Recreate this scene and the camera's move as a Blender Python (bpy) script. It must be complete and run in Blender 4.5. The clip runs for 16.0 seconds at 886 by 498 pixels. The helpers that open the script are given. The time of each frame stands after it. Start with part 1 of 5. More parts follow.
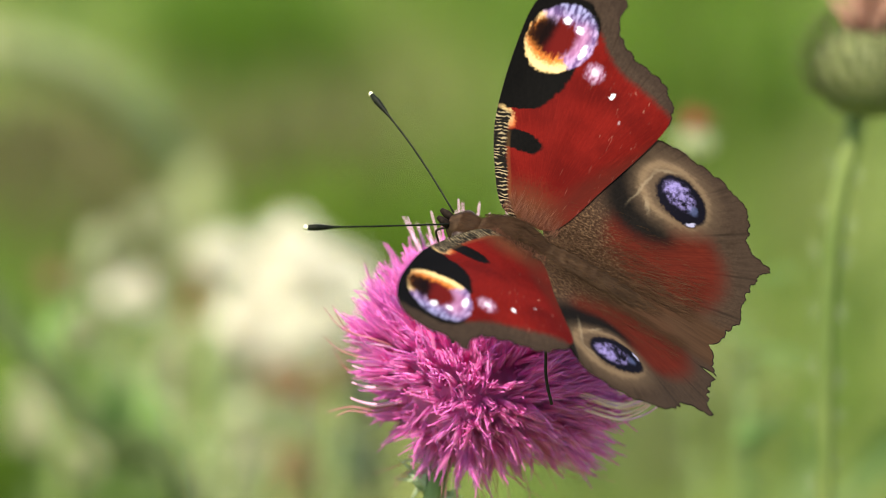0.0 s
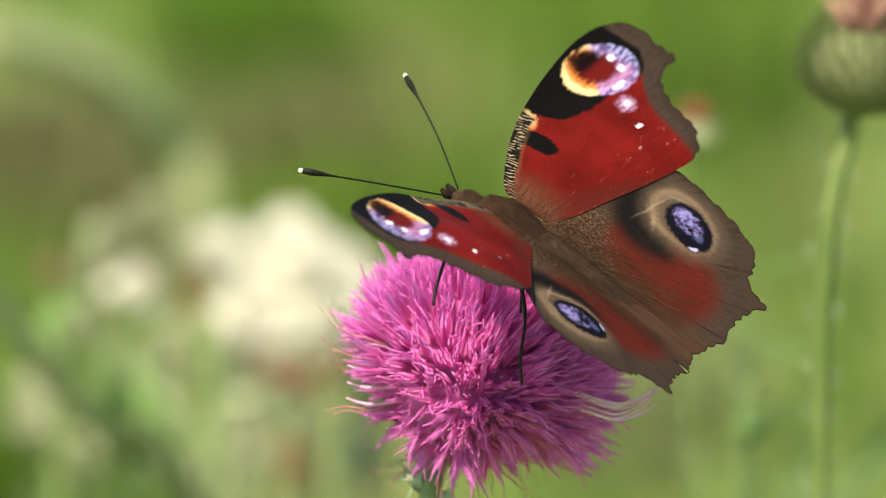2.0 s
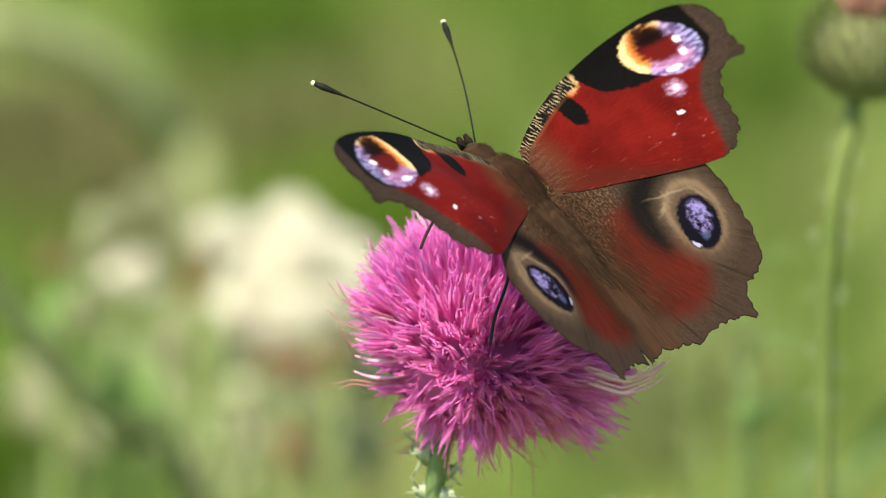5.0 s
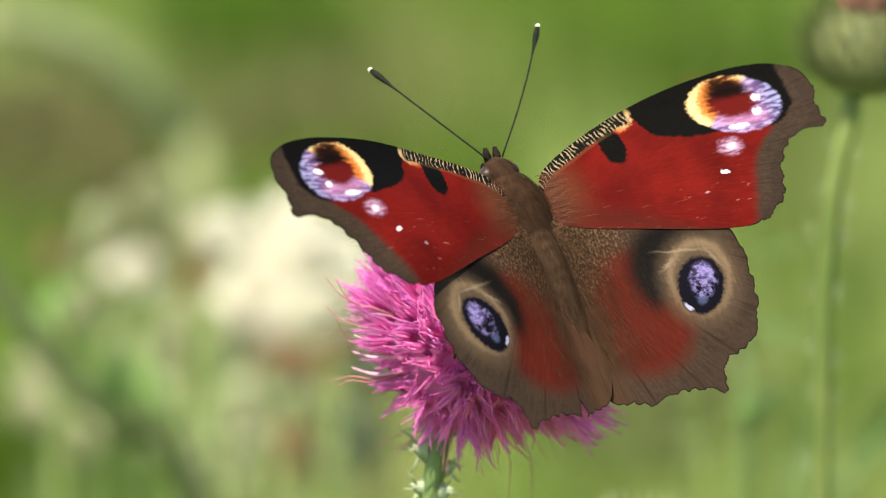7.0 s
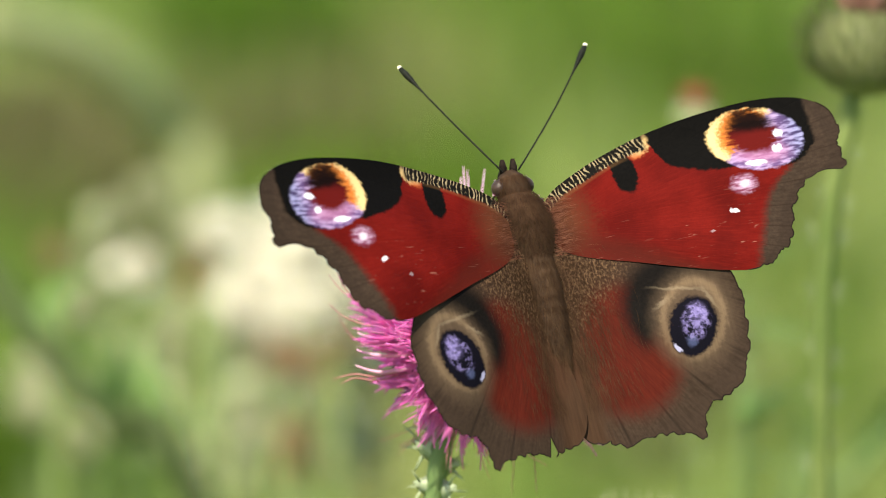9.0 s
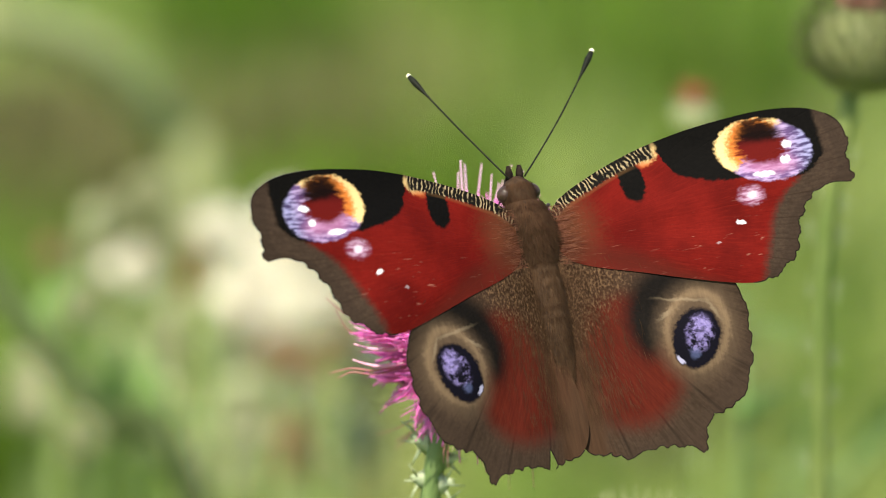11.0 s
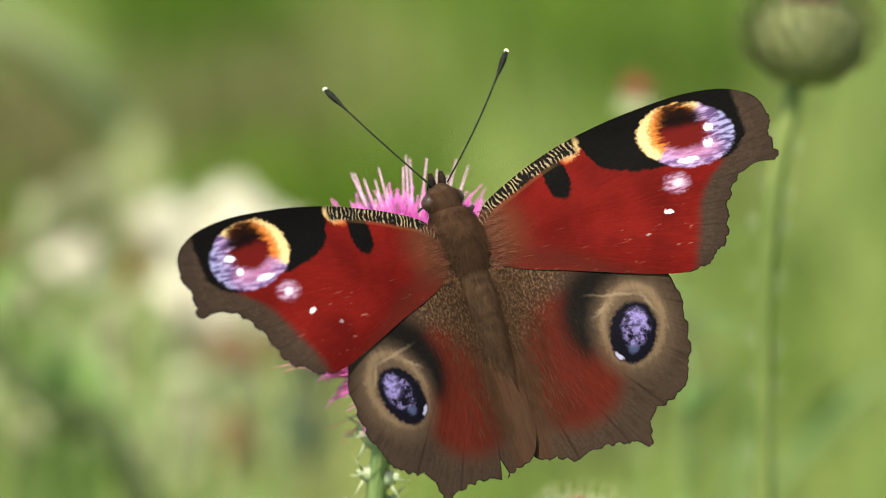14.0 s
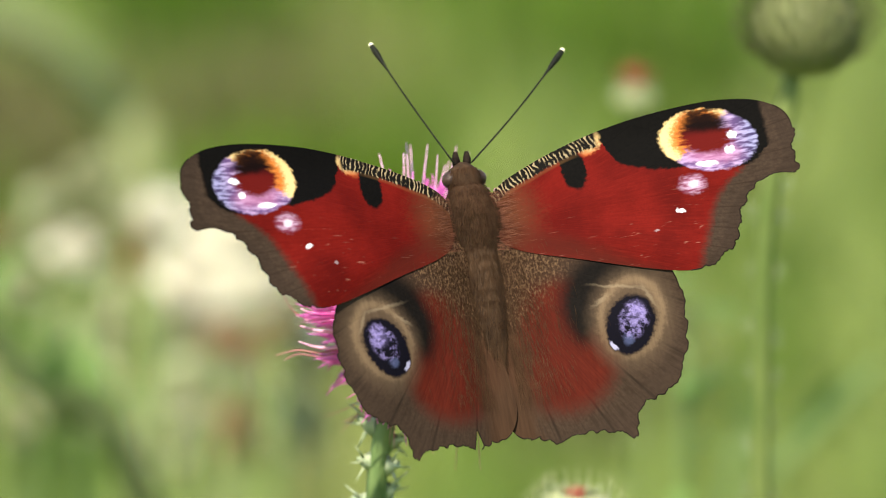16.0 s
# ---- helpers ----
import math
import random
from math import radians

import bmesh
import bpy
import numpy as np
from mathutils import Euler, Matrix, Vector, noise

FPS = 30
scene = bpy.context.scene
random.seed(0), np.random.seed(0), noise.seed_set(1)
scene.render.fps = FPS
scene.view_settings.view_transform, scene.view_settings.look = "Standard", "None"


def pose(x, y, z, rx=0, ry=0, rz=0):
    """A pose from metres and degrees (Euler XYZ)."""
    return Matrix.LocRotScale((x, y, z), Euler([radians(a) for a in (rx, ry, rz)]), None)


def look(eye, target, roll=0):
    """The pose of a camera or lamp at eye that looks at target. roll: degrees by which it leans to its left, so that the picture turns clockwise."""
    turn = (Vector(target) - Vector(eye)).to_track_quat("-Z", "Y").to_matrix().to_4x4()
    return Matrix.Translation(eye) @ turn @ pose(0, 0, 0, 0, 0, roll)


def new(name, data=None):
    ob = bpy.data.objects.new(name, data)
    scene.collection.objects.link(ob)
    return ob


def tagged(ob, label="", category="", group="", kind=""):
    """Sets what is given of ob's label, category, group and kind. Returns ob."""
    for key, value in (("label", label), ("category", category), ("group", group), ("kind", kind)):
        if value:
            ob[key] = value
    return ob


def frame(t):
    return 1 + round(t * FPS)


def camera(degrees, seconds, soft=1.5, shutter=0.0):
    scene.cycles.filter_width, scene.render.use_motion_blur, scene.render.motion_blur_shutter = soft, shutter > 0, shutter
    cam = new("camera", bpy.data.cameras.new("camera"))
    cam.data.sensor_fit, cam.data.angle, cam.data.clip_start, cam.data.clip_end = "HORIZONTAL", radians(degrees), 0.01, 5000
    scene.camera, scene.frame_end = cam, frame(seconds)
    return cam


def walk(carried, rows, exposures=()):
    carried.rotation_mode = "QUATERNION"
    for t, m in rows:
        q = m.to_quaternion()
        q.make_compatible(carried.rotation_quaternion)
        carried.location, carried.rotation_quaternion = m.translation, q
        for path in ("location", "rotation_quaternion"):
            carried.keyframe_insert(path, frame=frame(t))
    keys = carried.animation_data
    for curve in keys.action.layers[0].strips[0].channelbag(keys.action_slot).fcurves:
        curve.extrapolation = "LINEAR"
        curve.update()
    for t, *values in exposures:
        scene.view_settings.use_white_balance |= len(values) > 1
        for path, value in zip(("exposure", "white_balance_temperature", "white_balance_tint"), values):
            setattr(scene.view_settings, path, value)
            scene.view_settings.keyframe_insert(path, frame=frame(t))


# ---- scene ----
EYE = (0.0, -0.587, 0.725)
cam = camera(8.0, 16.0, soft=0.85)
cam.data.dof.use_dof = True
cam.data.dof.focus_distance = 0.592
cam.data.dof.aperture_fstop = 28.0
walk(cam, [
    (0, pose(*EYE, 78.000, 0, 0.000)),
    (0.5, pose(*EYE, 77.974, 0, 0.000)),
    (1, pose(*EYE, 77.954, 0, 0.000)),
    (1.2, pose(*EYE, 77.949, 0, 0.000)),
    (1.4, pose(*EYE, 77.944, 0, 0.000)),
    (1.5, pose(*EYE, 77.939, 0, 0.000)),
    (1.8, pose(*EYE, 77.934, 0, 0.000)),
    (2, pose(*EYE, 77.928, 0, 0.000)),
    (2.5, pose(*EYE, 77.918, 0, 0.000)),
    (3, pose(*EYE, 77.908, 0, 0.000)),
    (3.5, pose(*EYE, 77.888, 0, 0.000)),
    (4, pose(*EYE, 77.867, 0, 0.000)),
    (6.5, pose(*EYE, 77.775, 0, 0.000)),
    (7, pose(*EYE, 77.780, 0, 0.000)),
    (7.5, pose(*EYE, 77.780, 0, 0.000)),
    (8, pose(*EYE, 77.775, 0, 0.000)),
    (8.5, pose(*EYE, 77.770, 0, 0.005)),
    (9, pose(*EYE, 77.775, 0, 0.000)),
    (11.5, pose(*EYE, 77.760, 0, -0.031)),
    (11.7, pose(*EYE, 77.760, 0, -0.041)),
    (11.8, pose(*EYE, 77.760, 0, -0.046)),
    (12, pose(*EYE, 77.765, 0, -0.051)),
    (12.5, pose(*EYE, 77.719, 0, -0.281)),
    (13, pose(*EYE, 77.719, 0, -0.531)),
    (13.5, pose(*EYE, 77.724, 0, -0.537)),
    (14, pose(*EYE, 77.698, 0, -0.537)),
    (14.5, pose(*EYE, 77.688, 0, -0.537)),
    (15, pose(*EYE, 77.698, 0, -0.542)),
    (15.5, pose(*EYE, 77.688, 0, -0.557)),
    (16, pose(*EYE, 77.601, 0, -0.557))])

# ---- sky, sun, exposure ----
SUN_ELEVATION, SUN_AZIMUTH = 57.0, 205.0      # azimuth: clockwise from +y
world = bpy.data.worlds.new("sky")
scene.world = world
world.use_nodes = True
wn = world.node_tree
sky = wn.nodes.new("ShaderNodeTexSky")
sky.sky_type = 'NISHITA'
sky.sun_disc = False
sky.sun_elevation = radians(SUN_ELEVATION)
sky.sun_rotation = radians(SUN_AZIMUTH)
wn.links.new(sky.outputs[0], wn.nodes["Background"].inputs[0])
wn.nodes["Background"].inputs[1].default_value = 0.12
sun = new("sun", bpy.data.lights.new("sun", 'SUN'))
sun.data.energy = 4.5
sun.data.angle = radians(0.6)
sun.data.color = (1.0, 0.92, 0.73)
_a, _e = radians(SUN_AZIMUTH), radians(SUN_ELEVATION)
SUN_DIR = Vector((math.sin(_a) * math.cos(_e), math.cos(_a) * math.cos(_e), math.sin(_e)))
sun.matrix_world = look(SUN_DIR * 5, (0, 0, 0))
scene.view_settings.exposure = 1.0

MM = 0.001


# ---- shader helpers ----
class Shade:
    """A small layer over a node tree: sums, masks and mixes."""

    def __init__(self, name):
        self.mat = bpy.data.materials.new(name)
        self.mat.use_nodes = True
        self.nt = self.mat.node_tree
        self.bsdf = self.nt.nodes["Principled BSDF"]

    def put(self, socket, value):
        if isinstance(value, bpy.types.NodeSocket):
            self.nt.links.new(value, socket)
        elif isinstance(value, tuple) and len(value) == 3 and socket.type == 'RGBA':
            socket.default_value = (*value, 1.0)
        else:
            socket.default_value = value

    def m(self, op, *args):
        n = self.nt.nodes.new("ShaderNodeMath")
        n.operation = op
        for s, v in zip(n.inputs, args):
            self.put(s, v)
        return n.outputs[0]

    def add(self, a, b): return self.m('ADD', a, b)
    def sub(self, a, b): return self.m('SUBTRACT', a, b)
    def mul(self, a, b): return self.m('MULTIPLY', a, b)
    def lo(self, a, b): return self.m('MINIMUM', a, b)
    def hi(self, a, b): return self.m('MAXIMUM', a, b)
    def inv(self, a): return self.m('SUBTRACT', 1.0, a)

    def step(self, v, e0, e1):
        """0 at e0, 1 at e1, smooth between."""
        n = self.nt.nodes.new("ShaderNodeMapRange")
        n.interpolation_type = 'SMOOTHSTEP'
        flip = e0 > e1
        self.put(n.inputs[0], v)
        n.inputs[1].default_value, n.inputs[2].default_value = (e1, e0) if flip else (e0, e1)
        n.inputs[3].default_value, n.inputs[4].default_value = (1.0, 0.0) if flip else (0.0, 1.0)
        return n.outputs[0]

    def mix(self, f, a, b):
        n = self.nt.nodes.new("ShaderNodeMix")
        n.data_type = 'RGBA'
        self.put(n.inputs[0], f)
        self.put(n.inputs[6], a)
        self.put(n.inputs[7], b)
        return n.outputs[2]

    def coord(self, kind="Object"):
        return self.nt.nodes.new("ShaderNodeTexCoord").outputs[kind]

    def noise(self, vec, scale, detail=3.0, rough=0.55):
        n = self.nt.nodes.new("ShaderNodeTexNoise")
        if vec is not None:
            self.nt.links.new(vec, n.inputs["Vector"])
        n.inputs["Scale"].default_value = scale
        n.inputs["Detail"].default_value = detail
        n.inputs["Roughness"].default_value = rough
        return n.outputs["Fac"]

    def stretch(self, vec, x, y, z, turn=0.0):
        n = self.nt.nodes.new("ShaderNodeMapping")
        self.nt.links.new(vec, n.inputs[0])
        n.inputs["Rotation"].default_value = (0, 0, radians(turn))
        n.inputs["Scale"].default_value = (x, y, z)
        return n.outputs[0]

    def curve(self, v, v0, v1, o0, o1, pts):
        """A curve through pts, (in, out), over the ranges v0..v1 and o0..o1."""
        n = self.nt.nodes.new("ShaderNodeFloatCurve")
        c = n.mapping.curves[0]
        norm = [((a - v0) / (v1 - v0), (b - o0) / (o1 - o0)) for a, b in pts]
        c.points[0].location, c.points[1].location = norm[0], norm[-1]
        for p in norm[1:-1]:
            c.points.new(*p)
        n.mapping.update()
        self.put(n.inputs[1], self.m('DIVIDE', self.sub(v, v0), v1 - v0))
        return self.add(self.mul(n.outputs[0], o1 - o0), o0)

    def ell(self, u, v, cx, cy, rx, ry, turn=0.0, soft=0.1):
        """1 inside an ellipse, 0 outside."""
        c, s = math.cos(radians(turn)), math.sin(radians(turn))
        dx, dy = self.sub(u, cx), self.sub(v, cy)
        a = self.add(self.mul(dx, c / rx), self.mul(dy, s / rx))
        b = self.add(self.mul(dx, -s / ry), self.mul(dy, c / ry))
        d = self.m('SQRT', self.add(self.mul(a, a), self.mul(b, b)))
        return self.step(d, 1 + soft, 1 - soft)

    def rand(self):
        return self.nt.nodes.new("ShaderNodeObjectInfo").outputs["Random"]

    def island(self):
        return self.nt.nodes.new("ShaderNodeNewGeometry").outputs["Random Per Island"]

    def bump(self, height, strength, dist=0.0002):
        n = self.nt.nodes.new("ShaderNodeBump")
        n.inputs["Strength"].default_value = strength
        n.inputs["Distance"].default_value = dist
        self.put(n.inputs["Height"], height)
        self.nt.links.new(n.outputs[0], self.bsdf.inputs["Normal"])

    def done(self, color, rough=0.6, spec=0.3, translucent=0.0, sheen=0.0):
        self.put(self.bsdf.inputs["Base Color"], color)
        self.put(self.bsdf.inputs["Roughness"], rough)
        self.put(self.bsdf.inputs["Specular IOR Level"], spec)
        if sheen:
            self.bsdf.inputs["Sheen Weight"].default_value = sheen
        if translucent:
            t = self.nt.nodes.new("ShaderNodeBsdfTranslucent")
            self.put(t.inputs[0], color)
            x = self.nt.nodes.new("ShaderNodeMixShader")
            x.inputs[0].default_value = translucent
            self.nt.links.new(self.bsdf.outputs[0], x.inputs[1])
            self.nt.links.new(t.outputs[0], x.inputs[2])
            self.nt.links.new(x.outputs[0], self.nt.nodes["Material Output"].inputs[0])
        return self.mat


def wing_coords(s, side=0):
    """Wing-plane millimetres (outward, forward), plain and with ragged scale rows."""
    co = s.coord()
    sep = s.nt.nodes.new("ShaderNodeSeparateXYZ")
    s.nt.links.new(co, sep.inputs[0])
    u = s.mul(sep.outputs[0], 1000.0 * side) if side else s.mul(s.m('ABSOLUTE', sep.outputs[0]), 1000.0)
    v = s.mul(sep.outputs[1], 1000.0)
    n1 = s.sub(s.noise(co, 2600.0, 2.0), 0.5)
    n2 = s.sub(s.noise(s.stretch(co, 1, 1, 1), 900.0, 2.0), 0.5)
    wu = s.add(u, s.add(s.mul(n1, 0.55), s.mul(n2, 0.5)))
    wv = s.add(v, s.add(s.mul(n2, 0.45), s.mul(n1, -0.45)))
    return co, u, v, wu, wv


def mat_forewing():
    s = Shade("forewing scales")
    co, u, v, wu, wv = wing_coords(s)
    grain = s.noise(co, 3500.0, 2.0)
    cloud = s.noise(co, 160.0, 3.0)
    red = s.mix(s.step(cloud, 0.3, 0.7), (0.070, 0.0034, 0.0024), (0.140, 0.0070, 0.0046))
    red = s.mix(s.mul(grain, 0.5), red, (0.06, 0.002, 0.0015))
    ang = s.m('ARCTAN2', s.sub(v, 11.0), s.add(u, 1.0))
    cmb = s.nt.nodes.new("ShaderNodeCombineXYZ")
    s.put(cmb.inputs[0], s.mul(ang, 90.0))
    s.put(cmb.inputs[1], s.mul(u, 0.5))
    rays = s.noise(cmb.outputs[0], 1.0, 3.0, 0.7)
    red = s.mix(s.mul(s.step(rays, 0.45, 0.75), 0.35), red, (0.055, 0.0022, 0.0015))
    red = s.mix(s.mul(s.step(rays, 0.50, 0.28), 0.16), red, (0.20, 0.014, 0.008))
    # brown hair at the root
    root = s.step(s.add(s.m('SQRT', s.add(s.mul(u, u), s.m('POWER', s.sub(v, 12.0), 2.0))), s.mul(s.sub(grain, 0.5), 3.0)), 6.2, 0.8)
    col = s.mix(s.mul(root, 0.9), red, s.mix(grain, (0.040, 0.013, 0.006), (0.13, 0.052, 0.024)))
    # hind strip next to the hindwing
    hind = s.step(s.sub(wv, s.curve(u, 0, 30, 0, 20, [(0, 11.5), (6, 9.0), (10, 6.6), (14, 4.0), (18, 2.0), (30, 1.6)])), 1.3, -1.0)
    col = s.mix(s.mul(hind, 0.45), col, (0.040, 0.012, 0.007))
    # dusted scratches
    scratch = s.step(s.noise(s.stretch(co, 500, 2200, 1, 35), 1.0, 2.0), 0.66, 0.75)
    col = s.mix(s.mul(s.mul(scratch, s.ell(u, v, 15.5, 7.2, 5.5, 3.6, 0, 0.5)), 0.2), col, (0.7, 0.35, 0.25))
    fine = s.step(s.noise(s.stretch(co, 260, 3800, 1, -22), 1.0, 2.0), 0.68, 0.76)
    col = s.mix(s.mul(s.mul(fine, s.step(v, 13.0, 8.0)), 0.22), col, (0.60, 0.30, 0.22))
    # brown border
    edge = s.curve(wv, 0, 20, 10, 30, [(0, 17.6), (4.6, 18.9), (6.7, 19.8), (9.3, 20.9), (11.25, 22.5), (12.6, 24.2), (15.5, 26.2), (17.5, 26.0), (20, 25.2)])
    border = s.step(s.sub(wu, edge), -0.7, 0.7)
    veins = s.step(s.m('ABSOLUTE', s.m('SINE', s.mul(s.m('ARCTAN2', s.sub(v, 11.0), u), 33.0))), 0.14, 0.02)
    brown = s.mix(grain, (0.023, 0.013, 0.009), (0.053, 0.036, 0.024))
    brown = s.mix(s.mul(s.step(rays, 0.4, 0.7), 0.5), brown, (0.018, 0.011, 0.008))
    brown = s.mix(s.mul(veins, 0.55), brown, (0.02, 0.012, 0.008))
    rim = s.step(s.sub(u, s.curve(v, 0, 20, 10, 30, [(0, 18.6), (3.4, 19.2), (5.6, 21.0), (8, 21.9), (10.9, 24.6), (12.2, 27.8), (15.2, 28.2), (17, 27.7), (20, 26.5)])), -0.25, 0.15)
    brown = s.mix(s.mul(rim, 0.3), brown, (0.018, 0.012, 0.009))
    col = s.mix(border, col, brown)
    # black costal patch
    low = s.curve(wu, 10, 30, 10, 20, [(10, 19.6), (11.2, 18.3), (11.8, 17.0), (12.3, 15.9), (13.2, 14.9), (15.3, 14.0), (17.7, 13.5), (19, 13.4), (20.4, 13.5), (22.0, 13.3), (23.4, 12.7), (24.8, 12.8), (26.3, 13.7), (30, 18.6)])
    black = s.mul(s.mul(s.step(s.sub(wv, low), -0.18, 0.18), s.step(wu, 10.9, 11.3)), s.step(wu, 27.4, 26.8))
    inkc = s.mix(grain, (0.0010, 0.0009, 0.0008), (0.0045, 0.0038, 0.0032))
    col = s.mix(black, col, inkc)
    # the eyespot
    plain_u, ragged_u = u, wu
    u, wu = s.sub(u, 0.45), s.sub(wu, 0.45)
    spot = s.ell(wu, wv, 21.1, 15.85, 4.65, 3.15, -12, 0.05)
    streak = s.noise(s.stretch(co, 700, 2600, 1, 12), 1.0, 2.0)
    lilac = s.mix(s.step(streak, 0.38, 0.66), (0.10, 0.055, 0.145), (0.34, 0.235, 0.40))
    bluish = s.step(wu, 23.0, 25.3)
    lilac = s.mix(s.mul(bluish, 0.75), lilac, s.mix(s.step(streak, 0.4, 0.6), (0.022, 0.024, 0.065), (0.21, 0.23, 0.40)))
    pink = s.ell(wu, wv, 21.2, 14.4, 2.4, 1.0, -8, 0.5)
    lilac = s.mix(s.mul(pink, 0.6), lilac, (0.34, 0.12, 0.22))
    ring = s.m('SQRT', s.add(s.m('POWER', s.sub(u, 20.4), 2.0), s.m('POWER', s.sub(v, 16.4), 2.0)))
    gold = s.mix(s.step(s.add(ring, s.mul(s.sub(grain, 0.5), 1.2)), 2.3, 3.2), (0.47, 0.140, 0.026), (0.62, 0.43, 0.19))
    side = s.step(s.add(s.add(wu, s.mul(s.sub(wv, 16.0), -1.3)), s.mul(s.sub(grain, 0.5), 1.8)), 20.7, 19.5)
    eye = s.mix(side, lilac, gold)
    core = s.ell(s.add(wu, s.mul(s.sub(streak, 0.5), 2.4)), wv, 20.9, 16.25, 2.5, 1.8, -14, 0.24)
    eye = s.mix(core, eye, s.mix(s.step(v, 16.2, 17.6), (0.078, 0.005, 0.004), (0.010, 0.002, 0.002)))
    eye = s.mix(s.mul(s.ell(wu, wv, 21.0, 17.75, 2.1, 0.95, -12, 0.4), 0.95), eye, (0.004, 0.0015, 0.0012))
    notch = s.mul(s.ell(s.add(wu, s.mul(s.sub(streak, 0.5), 1.6)), wv, 21.0, 18.7, 1.5, 1.0, -12, 0.3), s.step(streak, 0.34, 0.52))
    eye = s.mix(s.mul(notch, 0.9), eye, (0.006, 0.002, 0.0015))
    for cx, cy, rx, ry, turn in ((23.4, 15.95, 0.48, 0.34, 0), (22.9, 14.5, 0.42, 0.32, 0), (20.5, 13.45, 0.95, 0.26, -6)):
        eye = s.mix(s.mul(s.ell(wu, wv, cx, cy, rx, ry, turn, 0.35), 0.95), eye, (0.78, 0.74, 0.80))
    col = s.mix(spot, col, eye)
    # white dots below it
    col = s.mix(s.mul(s.ell(wu, wv, 18.8, 11.6, 1.2, 0.95, 0, 0.35), 0.75), col, s.mix(s.step(streak, 0.35, 0.65), (0.16, 0.04, 0.08), (0.44, 0.29, 0.42)))
    col = s.mix(s.mul(s.ell(wu, wv, 18.8, 11.6, 0.45, 0.38, 0, 0.5), 0.55), col, (0.80, 0.70, 0.82))
    for cx, cy, rx, ry, turn, k in ((17.15, 9.2, 0.40, 0.25, -20, 0.8), (14.6, 7.55, 0.30, 0.17, 0, 0.15)):
        col = s.mix(s.mul(s.ell(wu, wv, cx, cy, rx, ry, turn, 0.3), k), col, (0.90, 0.84, 0.88))
    u, wu = plain_u, ragged_u
    # bar and yellow mark
    col = s.mix(s.ell(wu, wv, 8.5, 15.3, 1.2, 2.2, 6, 0.12), col, inkc)
    wedge = s.mul(s.ell(wu, wv, 10.5, 17.5, 0.85, 1.3, -35, 0.25), s.step(s.add(wv, s.mul(wu, -0.35)), 12.5, 13.1))
    col = s.mix(wedge, col, s.mix(s.step(wv, 16.4, 17.5), (0.30, 0.065, 0.018), (0.45, 0.30, 0.13)))
    # striped leading edge
    lead = s.sub(v, s.curve(u, 0, 12, 10, 20, [(0, 13.6), (2, 15.4), (4.4, 16.4), (7, 17.45), (9, 18.05), (12, 18.4)]))
    band = s.mul(s.step(s.add(lead, s.mul(s.sub(grain, 0.5), 0.5)), -1.45, -1.1), s.step(u, 11.4, 10.9))
    drop = s.step(s.noise(co, 1400.0, 2.0), 0.36, 0.56)
    wave = s.m('SINE', s.add(s.mul(s.add(u, s.mul(v, 0.35)), 14.0), s.mul(s.noise(co, 900.0, 3.0), 15.0)))
    stripes = s.mix(s.mul(s.step(wave, 0.0, 0.9), drop), (0.006, 0.005, 0.004), (0.25, 0.19, 0.11))
    col = s.mix(band, col, stripes)
    line = s.mul(s.mul(s.step(lead, -1.75, -1.5), s.step(lead, -1.15, -1.4)), s.step(u, 10, 8))
    col = s.mix(s.mul(line, 0.15), col, (0.22, 0.11, 0.04))
    s.bump(s.add(grain, s.mul(veins, -0.8)), 0.25, 0.00006)
    return s.done(col, 0.75, 0.04, 0.06)


